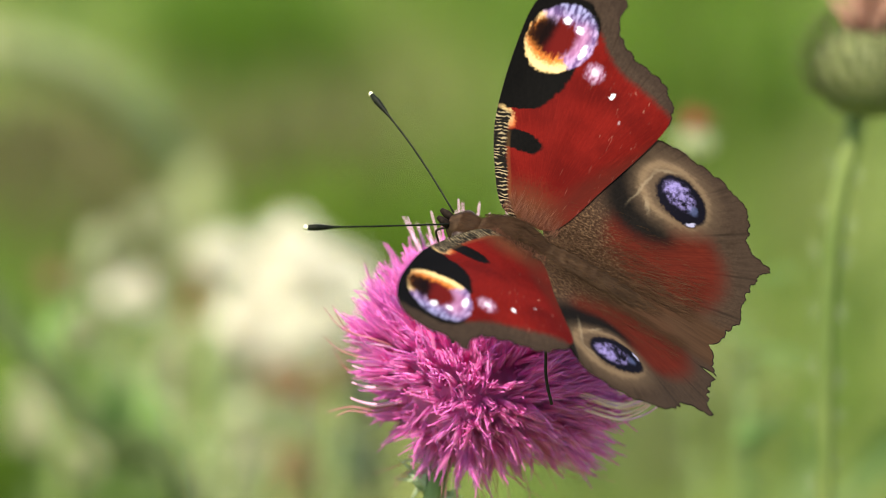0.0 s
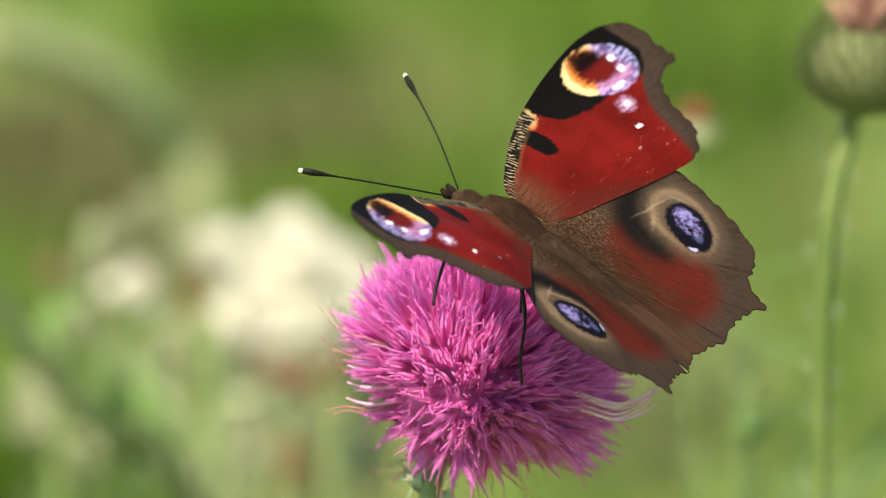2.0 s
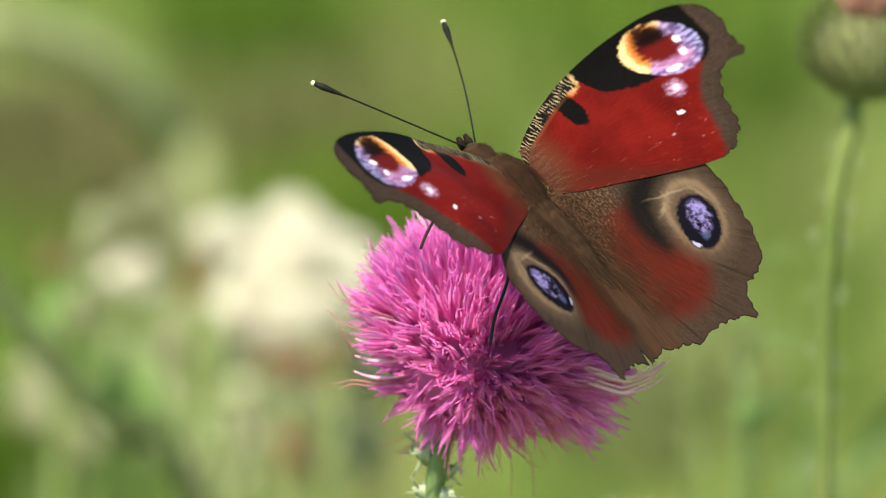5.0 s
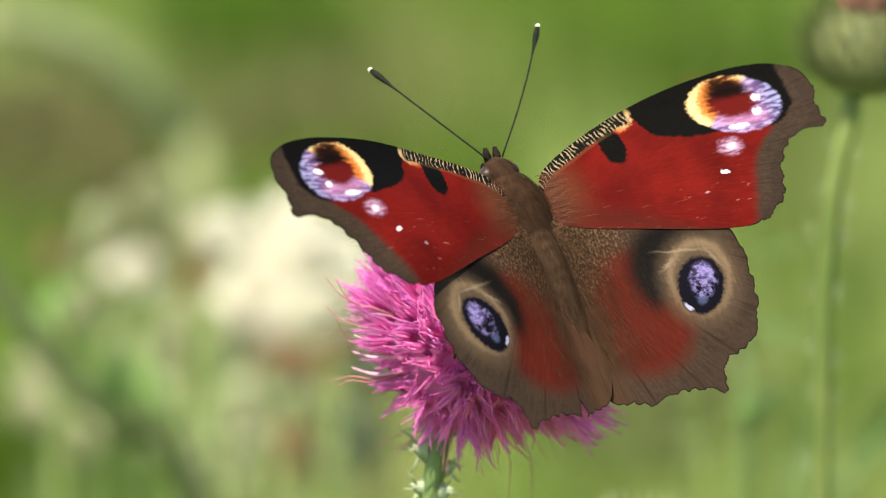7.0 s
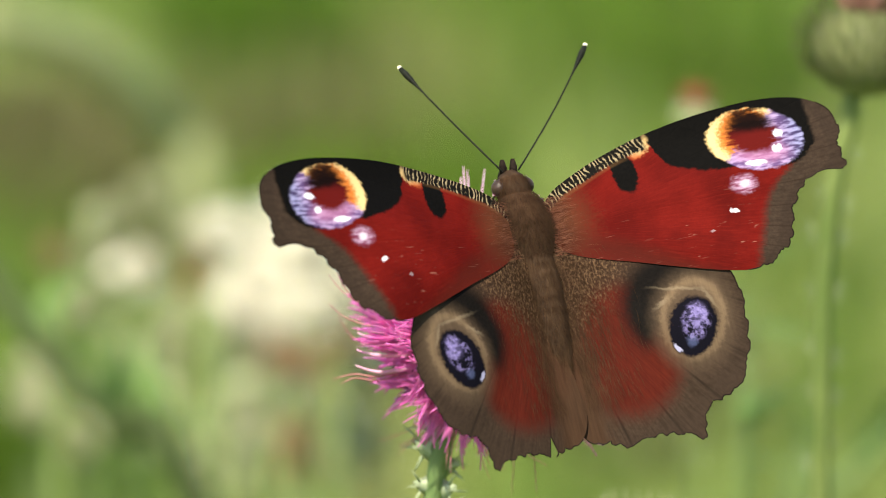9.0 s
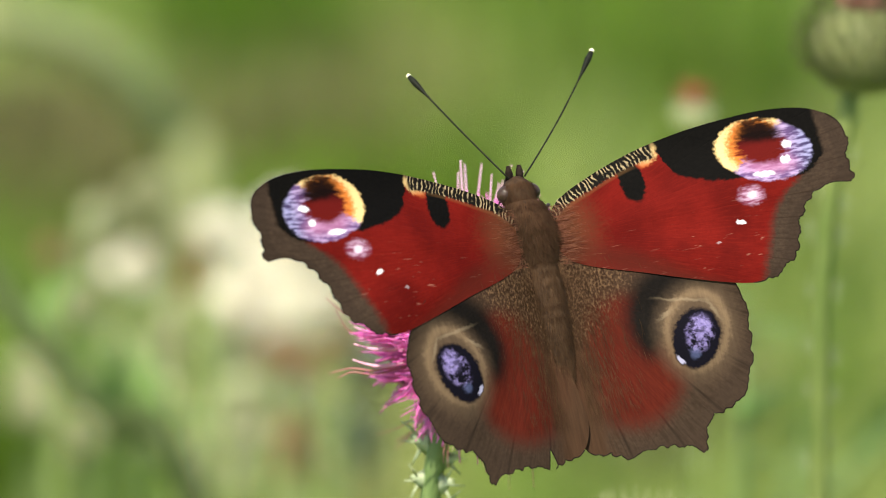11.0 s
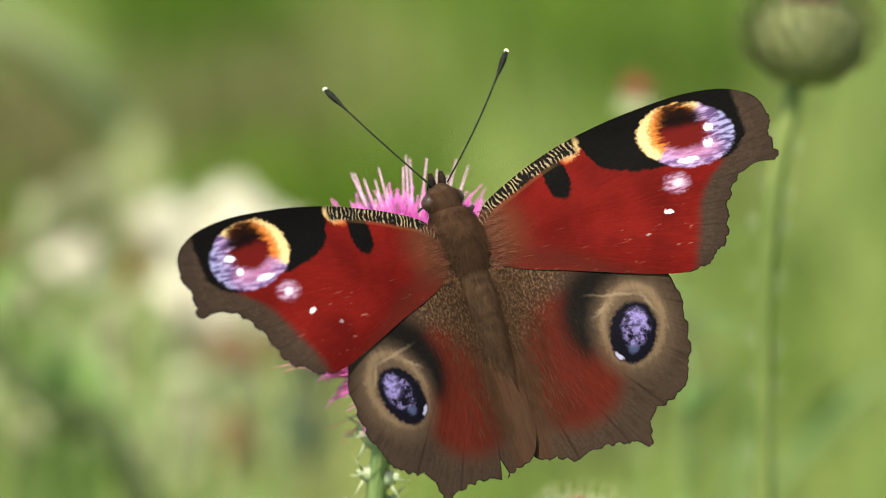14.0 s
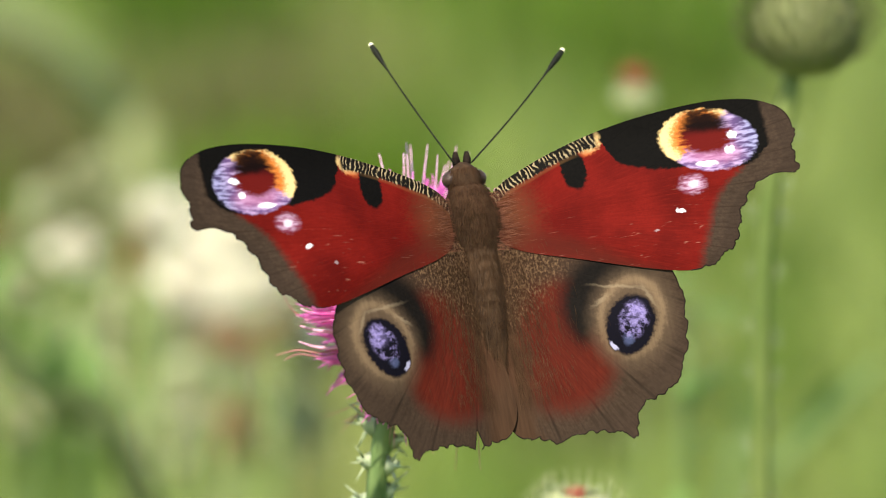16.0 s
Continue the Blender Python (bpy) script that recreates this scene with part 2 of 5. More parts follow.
def mat_hindwing(side):
    s = Shade("hindwing scales")
    co, u, v, wu, wv = wing_coords(s, side)
    grain = s.noise(co, 3500.0, 2.0)
    fleck = s.noise(s.stretch(co, 4200, 2600, 1, 0), 1.0, 2.0, 0.65)
    hair = s.noise(s.stretch(co, 3000, 260, 1, -8), 1.0, 2.0)
    brown = s.mix(grain, (0.023, 0.013, 0.009), (0.052, 0.034, 0.022))
    veins = s.step(s.m('ABSOLUTE', s.m('SINE', s.mul(s.m('ARCTAN2', s.sub(v, 9.5), s.add(u, 2.0)), 14.0))), 0.13, 0.02)
    far = s.step(s.m('SQRT', s.add(s.mul(u, u), s.m('POWER', s.sub(v, 9.0), 2.0))), 13.0, 15.5)
    brown = s.mix(s.mul(s.mul(veins, far), 0.8), brown, (0.015, 0.010, 0.007))
    rim = s.step(s.m('SQRT', s.add(s.mul(u, u), s.m('POWER', s.sub(v, 7.6), 2.0))), 17.2, 18.6)
    col = s.mix(s.mul(rim, 0.35), brown, (0.03, 0.02, 0.014))
    ang = s.m('ARCTAN2', s.sub(v, 11.0), s.add(u, 3.0))
    cmb = s.nt.nodes.new("ShaderNodeCombineXYZ")
    s.put(cmb.inputs[0], s.mul(ang, 80.0))
    s.put(cmb.inputs[1], s.mul(v, 0.4))
    rays = s.noise(cmb.outputs[0], 1.0, 3.0, 0.7)
    col = s.mix(s.mul(s.step(rays, 0.4, 0.7), 0.55), col, (0.016, 0.010, 0.007))
    red = s.mix(s.add(s.mul(hair, 0.5), s.mul(s.step(rays, 0.3, 0.7), 0.5)), (0.036, 0.0050, 0.0029), (0.080, 0.0116, 0.0062))
    col = s.mix(s.ell(s.add(wu, s.mul(s.sub(rays, 0.5), 2.0)), wv, 3.9, -1.3, 5.6, 6.6, 8, 0.22), col, red)
    # hairy inner margin
    inner = s.step(s.add(wu, s.mul(s.sub(hair, 0.5), 3.2)), 2.0, -0.3)
    col = s.mix(s.mul(inner, 0.9), col, s.mix(hair, (0.022, 0.011, 0.006), (0.062, 0.032, 0.017)))
    # tan flecked root
    root = s.step(s.add(s.add(v, s.mul(s.hi(s.sub(4.0, u), -4.0), 0.9)), s.mul(s.sub(fleck, 0.5), 7.0)), 2.6, 7.4)
    root = s.mul(root, s.step(u, 10.5, 6.0))
    # soft shade beside the overlapping forewing, painted into the brown
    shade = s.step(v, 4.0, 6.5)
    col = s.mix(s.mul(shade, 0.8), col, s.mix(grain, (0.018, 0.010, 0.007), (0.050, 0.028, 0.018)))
    col = s.mix(s.mul(root, 0.9), col, s.mix(s.step(fleck, 0.40, 0.70), (0.024, 0.012, 0.007), (0.125, 0.072, 0.038)))
    # dark shade round the upper inner side of the eyespot
    dirn = s.add(s.mul(s.sub(u, 10.4), -0.62), s.mul(s.sub(v, 0.8), 0.78))
    dark = s.mul(s.ell(wu, wv, 9.8, 1.6, 4.9, 5.2, 0, 0.24), s.step(dirn, -1.0, 1.5))
    col = s.mix(dark, col, s.mix(grain, (0.0022, 0.0018, 0.0015), (0.009, 0.007, 0.006)))
    # beige halo
    halo = s.ell(wu, wv, 11.3, -0.1, 3.9, 4.7, -18, 0.30)
    tan = s.mix(hair, (0.052, 0.034, 0.021), (0.092, 0.061, 0.038))
    crest = s.mul(s.ell(wu, wv, 11.2, 0.1, 3.15, 3.95, -18, 0.16), s.inv(s.ell(wu, wv, 11.1, -0.2, 2.65, 3.4, -18, 0.2)))
    tan = s.mix(s.mul(crest, 0.8), tan, s.mix(hair, (0.135, 0.088, 0.050), (0.25, 0.170, 0.100)))
    col = s.mix(s.mul(halo, 0.88), col, tan)
    # blue-black spot
    spot = s.ell(wu, wv, 10.95, -0.75, 2.25, 3.0, -27, 0.08)
    col = s.mix(spot, col, (0.0035, 0.003, 0.006))
    dust = s.step(s.noise(co, 1500.0, 3.0, 0.7), 0.40, 0.62)
    blue = s.mul(s.ell(wu, wv, 11.35, -0.3, 1.3, 1.85, -27, 0.2), s.add(s.mul(dust, 0.8), s.mul(s.ell(u, v, 11.7, 0.5, 0.7, 1.0, -14, 0.7), 0.35)))
    col = s.mix(s.lo(blue, 1.0), col, s.mix(grain, (0.060, 0.048, 0.165), (0.29, 0.235, 0.47)))
    col = s.mix(s.mul(s.ell(wu, wv, 10.5, -2.2, 0.5, 0.45, 30, 0.5), 0.2), col, (0.18, 0.22, 0.46))
    col = s.mix(s.mul(s.ell(wu, wv, 9.05, -2.55, 0.17, 0.5, 30, 0.35), 0.7), col, (0.42, 0.40, 0.58))
    # pale streaks
    for cx, cy, rx, ry, turn in ((10.4, 3.1, 2.0, 0.16, -14), (8.6, 2.0, 0.8, 0.18, 30), (13.2, 1.6, 1.0, 0.15, -62)):
        col = s.mix(s.mul(s.ell(wu, wv, cx, cy, rx, ry, turn, 0.8), 0.35), col, (0.26, 0.20, 0.13))
    s.bump(s.add(s.add(grain, s.mul(hair, 0.6)), s.mul(veins, -0.8)), 0.28, 0.00006)
    return s.done(col, 0.75, 0.04, 0.05)


def mat_plain(name, a, b, scale=900.0, rough=0.65, spec=0.25, translucent=0.0, bump=0.25, dist=0.0002, stretch=(1, 1, 1), var=0.0, sheen=0.0):
    """Two tones broken up by fine and coarse noise, with random shifts from piece to piece."""
    s = Shade(name)
    co = s.stretch(s.coord(), *stretch)
    n = s.noise(co, scale, 4.0, 0.6)
    c = s.noise(co, scale * 0.13, 2.0)
    f = s.step(s.add(s.mul(n, 0.6), s.mul(c, 0.4)), 0.3, 0.7)
    col = s.mix(f, a, b)
    if var:
        r = s.add(s.mul(s.rand(), 0.5), s.mul(s.island(), 0.5))
        hsv = s.nt.nodes.new("ShaderNodeHueSaturation")
        s.put(hsv.inputs["Hue"], s.add(0.5 - 0.04 * var, s.mul(r, 0.08 * var)))
        s.put(hsv.inputs["Value"], s.add(1 - 0.6 * var, s.mul(s.island(), 1.2 * var)))
        s.put(hsv.inputs["Color"], col)
        col = hsv.outputs[0]
    if bump:
        s.bump(n, bump, dist)
    return s.done(col, rough, spec, translucent, sheen)


def mat_floret():
    """Magenta tube, paler towards the tip (object z runs along the floret)."""
    s = Shade("thistle floret")
    co = s.coord()
    sep = s.nt.nodes.new("ShaderNodeSeparateXYZ")
    s.nt.links.new(co, sep.inputs[0])
    z = s.mul(sep.outputs[2], 1000.0)
    n = s.noise(s.stretch(co, 2500, 2500, 300), 1.0, 2.0)
    col = s.mix(s.step(z, 2.0, 12.0), (0.82, 0.155, 0.560), (0.88, 0.35, 0.73))
    col = s.mix(s.mul(n, 0.5), col, (0.84, 0.30, 0.74))
    r = s.rand()
    hsv = s.nt.nodes.new("ShaderNodeHueSaturation")
    s.put(hsv.inputs["Hue"], s.add(0.485, s.mul(r, 0.03)))
    s.put(hsv.inputs["Value"], s.add(0.8, s.mul(r, 0.4)))
    s.put(hsv.inputs["Color"], col)
    return s.done(hsv.outputs[0], 0.5, 0.2, 0.76)


def patches(s):
    """The meadow's tones, in patches longer in depth than across."""
    co = s.coord()
    a = s.noise(s.stretch(co, 9.0, 2.0, 0.0), 1.0, 1.5)
    b = s.noise(s.stretch(co, 5.0, 1.2, 0.0, 20), 1.0, 1.0)
    col = s.mix(s.step(a, 0.36, 0.64), (0.100, 0.168, 0.018), (0.225, 0.285, 0.080))
    col = s.mix(s.mul(s.step(b, 0.52, 0.68), 0.7), col, (0.275, 0.275, 0.105))
    return co, col


def mat_meadow(name, lift):
    s = Shade(name)
    co, col = patches(s)
    hsv = s.nt.nodes.new("ShaderNodeHueSaturation")
    r = s.island()
    s.put(hsv.inputs["Hue"], s.add(0.485, s.mul(r, 0.03)))
    s.put(hsv.inputs["Value"], s.add(0.7, s.mul(r, 0.6)))
    s.put(hsv.inputs["Color"], col)
    return s.done(hsv.outputs[0], 0.6, 0.2, 0.4)


def mat_ground():
    s = Shade("meadow ground")
    co, col = patches(s)
    b = s.noise(co, 60.0, 4.0)
    col = s.mix(s.mul(s.step(b, 0.5, 0.7), 0.35), col, (0.13, 0.11, 0.05))
    s.bump(b, 0.6, 0.01)
    return s.done(col, 0.9, 0.1)


M_FORE, M_HIND = mat_forewing(), {-1: mat_hindwing(-1), 1: mat_hindwing(1)}
M_UNDER = mat_plain("wing underside", (0.012, 0.010, 0.009), (0.045, 0.036, 0.030), 1800.0, 0.7, 0.15)
M_BODY = mat_plain("brown fur skin", (0.020, 0.011, 0.006), (0.064, 0.036, 0.019), 1500.0, 0.8, 0.1, bump=0.6, stretch=(1, 0.35, 1))
M_FUR = mat_plain("brown fur", (0.026, 0.014, 0.007), (0.078, 0.042, 0.022), 900.0, 0.8, 0.05, 0.3, 0, var=0.25)
M_FURTAN = mat_plain("tan fur", (0.060, 0.024, 0.013), (0.17, 0.075, 0.042), 900.0, 0.8, 0.05, 0.2, 0, var=0.4)
M_MARGIN = mat_plain("dark wing margin", (0.006, 0.004, 0.003), (0.028, 0.019, 0.014), 2500.0, 0.8, 0.05, bump=0)
M_DARK = mat_plain("dark chitin", (0.010, 0.006, 0.006), (0.032, 0.020, 0.018), 1500.0, 0.6, 0.15)
M_EYE = mat_plain("compound eye", (0.02, 0.012, 0.009), (0.06, 0.035, 0.025), 3000.0, 0.4, 0.25)
M_ANT = mat_plain("ringed antenna", (0.0015, 0.002, 0.001), (0.016, 0.018, 0.010), 3200.0, 0.6, 0.12, stretch=(0.2, 1, 0.2))
M_ANTTIP = mat_plain("pale antenna tip", (0.75, 0.68, 0.45), (0.9, 0.85, 0.62), 1500.0, 0.5, 0.4, bump=0)
M_FLORET = mat_floret()
M_STYLE = mat_plain("pale style", (0.72, 0.36, 0.56), (0.85, 0.58, 0.74), 900.0, 0.5, 0.3, 0.3, 0, var=0.3)
M_CURL = mat_plain("withered style", (0.40, 0.13, 0.17), (0.62, 0.30, 0.30), 900.0, 0.6, 0.2, 0.3, 0, var=0.3)
M_SHEAF = mat_plain("cream style", (0.76, 0.46, 0.42), (0.88, 0.70, 0.58), 900.0, 0.5, 0.3, 0.3, 0, var=0.2)
M_STYLEPINK = mat_plain("pink style", (0.70, 0.12, 0.50), (0.84, 0.30, 0.70), 900.0, 0.5, 0.2, 0.4, 0, var=0.2)
M_STEM = mat_plain("thistle stem", (0.070, 0.125, 0.035), (0.17, 0.235, 0.085), 700.0, 0.65, 0.25, 0.0, 0.4, stretch=(1, 1, 0.25))
M_SPINE = mat_plain("pale spine", (0.25, 0.31, 0.17), (0.44, 0.50, 0.33), 900.0, 0.6, 0.3, 0.15, 0)
M_BRACT = mat_plain("involucre bract", (0.085, 0.100, 0.033), (0.190, 0.200, 0.080), 900.0, 0.6, 0.25, 0.1, 0.2, var=0.4)
M_BRACTTIP = mat_plain("dark bract tip", (0.03, 0.02, 0.016), (0.09, 0.05, 0.04), 900.0, 0.6, 0.25, 0.0, 0)
M_BUDPINK = mat_plain("faded floret", (0.28, 0.12, 0.085), (0.56, 0.36, 0.26), 600.0, 0.7, 0.2, 0.2, 0, var=0.4)
M_PAPPUS = mat_plain("cream seed fluff", (0.93, 0.88, 0.72), (0.97, 0.94, 0.84), 300.0, 0.8, 0.1, 0.35, 0, var=0.15)
M_PALE = mat_plain("pale withered leaf", (0.46, 0.49, 0.26), (0.68, 0.67, 0.45), 200.0, 0.8, 0.1, 0.4, 0, var=0.3)
M_HUSK = mat_plain("brown husk", (0.17, 0.105, 0.055), (0.34, 0.22, 0.12), 300.0, 0.8, 0.1, 0.1, 0, var=0.4)
M_DARKSTEM = mat_plain("dark green stem", (0.030, 0.044, 0.012), (0.060, 0.082, 0.024), 300.0, 0.7, 0.2, 0, 0.2)
M_GRASS = mat_meadow("meadow grass", 0.0)
M_GRASSLIGHT = mat_plain("light olive grass", (0.20, 0.24, 0.08), (0.34, 0.37, 0.16), 60.0, 0.6, 0.2, 0.4, 0, var=0.3)
M_GRASSDARK = mat_plain("deep green grass", (0.090, 0.175, 0.012), (0.15, 0.25, 0.024), 60.0, 0.6, 0.2, 0.4, 0, var=0.3)
M_GRASSDRY = mat_plain("dry olive grass", (0.13, 0.13, 0.045), (0.22, 0.21, 0.085), 60.0, 0.6, 0.2, 0.4, 0, var=0.3)
M_ARCH = mat_plain("pale olive grass", (0.27, 0.30, 0.13), (0.37, 0.39, 0.19), 100.0, 0.7, 0.1, 0.2, 0)
M_LEAF = mat_plain("weed leaf", (0.10, 0.18, 0.04), (0.20, 0.30, 0.09), 200.0, 0.6, 0.2, 0.3, 0, var=0.3)
M_STEMPALE = mat_plain("pale thistle stem", (0.085, 0.130, 0.028), (0.175, 0.215, 0.065), 500.0, 0.65, 0.2, 0.0, 0.3, stretch=(1, 1, 0.25))
M_BUDRED = mat_plain("red floret tip", (0.28, 0.045, 0.04), (0.46, 0.11, 0.09), 600.0, 0.7, 0.2, 0.2, 0, var=0.3)
M_GROUND = mat_ground()


# ---- mesh helpers ----
def mesh_object(name, verts, faces, mats, indices=None, smooth=True):
    me = bpy.data.meshes.new(name)
    me.from_pydata([tuple(v) for v in verts], [], faces)
    for m in mats:
        me.materials.append(m)
    if indices:
        me.polygons.foreach_set("material_index", indices)
    if smooth:
        me.polygons.foreach_set("use_smooth", [True] * len(me.polygons))
    me.update()
    return new(name, me)


def part(name, data, mats, parent, label="", smooth=True):
    """One mesh under a thing or a part. data: verts, faces and maybe material indices."""
    verts, faces, *idx = data
    ob = mesh_object(name, verts, faces, mats if isinstance(mats, (list, tuple)) else [mats], idx[0] if idx else None, smooth)
    ob.parent = parent
    return tagged(ob, label)


def empty(name, at=(0, 0, 0)):
    ob = new(name)
    ob.empty_display_size = 0.01
    ob.location = at
    return ob


def tube(points, radii, sides=8, cap=True):
    """A tapered tube along points."""
    verts, faces = [], []
    n = len(points)
    pts = [Vector(p) for p in points]
    side = None
    for i, p in enumerate(pts):
        d = (pts[min(i + 1, n - 1)] - pts[max(i - 1, 0)]).normalized()
        if side is None:
            side = d.orthogonal().normalized()
        side = (side - d * side.dot(d)).normalized()
        other = d.cross(side)
        for k in range(sides):
            a = 2 * math.pi * k / sides
            verts.append(p + (side * math.cos(a) + other * math.sin(a)) * radii[i])
    for i in range(n - 1):
        for k in range(sides):
            k2 = (k + 1) % sides
            faces.append((i * sides + k, i * sides + k2, (i + 1) * sides + k2, (i + 1) * sides + k))
    if cap:
        faces.append(tuple(range(sides - 1, -1, -1)))
        faces.append(tuple((n - 1) * sides + k for k in range(sides)))
    return verts, faces


def join(pieces):
    """Several (verts, faces[, material index]) as one."""
    verts, faces, idx = [], [], []
    for p in pieces:
        o = len(verts)
        verts.extend(p[0])
        faces.extend(tuple(i + o for i in f) for f in p[1])
        m = p[2] if len(p) > 2 else 0
        idx.extend(m if isinstance(m, list) else [m] * len(p[1]))
    return verts, faces, idx


def moved(data, m):
    return [m @ Vector(v) for v in data[0]], data[1], *data[2:]


def smooth_line(ctrl, per, closed=True):
    """Catmull-Rom through ctrl."""
    out, n = [], len(ctrl)
    for i in range(n if closed else n - 1):
        p = [np.array(ctrl[(i + k) % n if closed else min(max(i + k, 0), n - 1)], float) for k in (-1, 0, 1, 2)]
        for j in range(per):
            t = j / per
            out.append(0.5 * (2 * p[1] + (p[2] - p[0]) * t + (2 * p[0] - 5 * p[1] + 4 * p[2] - p[3]) * t * t
                              + (3 * p[1] - p[0] - 3 * p[2] + p[3]) * t ** 3))
    return out


def blade(rng, length, width, lean, heading, segs=4):
    """A grass blade: a bent, tapered strip with a keel."""
    verts, faces = [], []
    c, s = math.cos(heading), math.sin(heading)
    for i in range(segs + 1):
        t = i / segs
        r = lean * length * t ** 1.8
        z = length * (t - 0.35 * lean * t * t)
        w = width * (1 - t) ** 0.7 * 0.5 + 1e-5
        for k in (-1, 0, 1):
            verts.append(Vector((c * r - s * w * k, s * r + c * w * k, z + (0 if k else -0.25 * w))))
    for i in range(segs):
        for k in (0, 1):
            a = i * 3 + k
            faces.append((a, a + 1, a + 4, a + 3))
    return verts, faces


def ball(c, r, seg=12, rings=8):
    verts, faces = [], []
    for i in range(rings + 1):
        a = math.pi * i / rings
        rr = max(math.sin(a), 0.02)
        for k in range(seg):
            b = 2 * math.pi * k / seg
            verts.append(Vector((c[0] + r * rr * math.cos(b), c[1] + r * rr * math.sin(b), c[2] + r * math.cos(a))) * MM)
    for i in range(rings):
        for k in range(seg):
            faces.append((i * seg + k, (i + 1) * seg + k, (i + 1) * seg + (k + 1) % seg, i * seg + (k + 1) % seg))
    return verts, faces


# ---- ground ----
def ground():
    rng = random.Random(3)
    n, size = 60, 400.0
    verts, faces = [], []
    line = [math.copysign(abs(2 * i / n - 1) ** 3, 2 * i / n - 1) * size for i in range(n + 1)]
    for y in line:
        for x in line:
            verts.append((x, y, 0.012 * noise.noise(Vector((x * 2.0, y * 2.0, 0))) if abs(x) + abs(y) > 0.05 else 0.0))
    for j in range(n):
        for i in range(n):
            a = j * (n + 1) + i
            faces.append((a, a + 1, a + n + 2, a + n + 1))
    ob = mesh_object("ground", verts, faces, [M_GROUND])
    return tagged(ob, "green meadow ground with low grass and bare soil", "ground", kind="structure")


ground()


def meadow(name, count, x0, x1, y0, y1, h0, h1, w, mat, seed, label):
    """A stretch of uncountable grass."""
    rng = random.Random(seed)
    pieces = []
    for _ in range(count):
        y = rng.uniform(y0, y1)
        x = rng.uniform(x0, x1)
        d = blade(rng, rng.uniform(h0, h1), w * rng.uniform(0.6, 1.3), rng.uniform(0.1, 0.7), rng.uniform(0, 6.28), 3)
        pieces.append(moved(d, Matrix.Translation((x, y, -0.005))))
    ob = mesh_object(name, *join(pieces)[:2], [mat])
    return tagged(ob, label, "grass", kind="stuff")


meadow("grass", 42000, -1.15, 1.15, -1.2, 5.0, 0.03, 0.09, 0.007, M_GRASS, 11, "short green meadow grass behind the thistles")


def tuft(x, y, h, spread, count, mat, seed, label, lean=0.55, width=0.006):
    """A clump of grass."""
    rng = random.Random(seed)
    pieces = []
    for _ in range(count):
        r, a = spread * math.sqrt(rng.random()), rng.uniform(0, 6.28)
        d = blade(rng, h * rng.uniform(0.6, 1.1), width * rng.uniform(0.7, 1.4), rng.uniform(0.1, lean), rng.uniform(0, 6.28), 4)
        pieces.append(moved(d, Matrix.Translation((x + r * math.cos(a), y + r * math.sin(a), -0.003))))
    ob = mesh_object("grass_tuft", *join(pieces)[:2], [mat])
    return tagged(ob, label, "grass", "tufts in the meadow", kind="stuff")


# colour masses of the meadow: x, y, height, spread, count, material
for i, (x, y, h, sp, n, mt, lb) in enumerate((
        (-0.04, 2.6, 0.12, 0.07, 260, M_GRASSDARK, "deep green grass tuft"),
        (-0.11, 3.2, 0.14, 0.06, 220, M_GRASSDARK, "deep green grass tuft"),
        (-0.215, 2.86, 0.11, 0.05, 240, M_GRASSDRY, "dry olive grass tuft"),
        (-0.165, 2.72, 0.10, 0.05, 160, M_GRASSDRY, "dry olive grass tuft"),
        (-0.075, 2.85, 0.11, 0.05, 170, M_GRASSDRY, "dry olive grass tuft"),
        (-0.20, 2.2, 0.10, 0.05, 160, M_GRASSDARK, "deep green grass tuft"),
        (-0.10, 1.75, 0.12, 0.035, 160, M_GRASSDARK, "deep green grass tuft"),
        (0.10, 2.3, 0.10, 0.06, 200, M_GRASSLIGHT, "light olive grass tuft"),
        (0.15, 3.2, 0.12, 0.12, 130, M_GRASSDARK, "sparse deep green grass tuft"),
        (0.05, 3.4, 0.12, 0.10, 120, M_GRASSDARK, "sparse deep green grass tuft"))):
    tuft(x, y, h, sp, n, mt, 40 + i, lb + " in the meadow", 0.9)


# ---- thistle pieces ----
def floret_data(rng, length=13.0, curl=1.5):
    """A thistle floret along +z: thin tube, swollen throat, split lobes and a style."""
    bx, by = rng.uniform(-curl, curl), rng.uniform(-curl, curl)

    def at(t):
        return Vector((bx * t * t * MM, by * t * t * MM, length * t * MM))
    ts = (0.0, 0.3, 0.55, 0.68, 0.76)
    rs = (0.19, 0.20, 0.23, 0.29, 0.26)
    pieces = [(*tube([at(t) for t in ts], [r * MM for r in rs], 5, False), 0)]
    for k in range(5):
        a = 2 * math.pi * k / 5 + rng.uniform(-0.2, 0.2)
        out = Vector((math.cos(a), math.sin(a), 0))
        acr = Vector((-math.sin(a), math.cos(a), 0)) * 0.15 * MM
        b = at(0.74) + out * 0.26 * MM
        e = at(rng.uniform(0.94, 1.04)) + out * rng.uniform(0.08, 0.42) * MM
        mid = (b + e) / 2 + out * 0.06 * MM
        pieces.append(([b - acr, b + acr, mid + acr * 0.8, e, mid - acr * 0.8], [(0, 1, 2, 4), (4, 2, 3)], 0))
    e = at(1.07) + Vector((rng.uniform(-0.6, 0.6), rng.uniform(-0.6, 0.6), 0)) * MM
    pieces.append((*tube([at(0.7), at(0.95), e], [0.10 * MM, 0.085 * MM, 0.05 * MM], 4), 1))
    return join(pieces)


def shared(name, data, mats):
    me = bpy.data.meshes.new(name)
    me.from_pydata([tuple(v) for v in data[0]], [], data[1])
    for m in mats:
        me.materials.append(m)
    me.polygons.foreach_set("material_index", data[2])
    me.polygons.foreach_set("use_smooth", [True] * len(me.polygons))
    return me


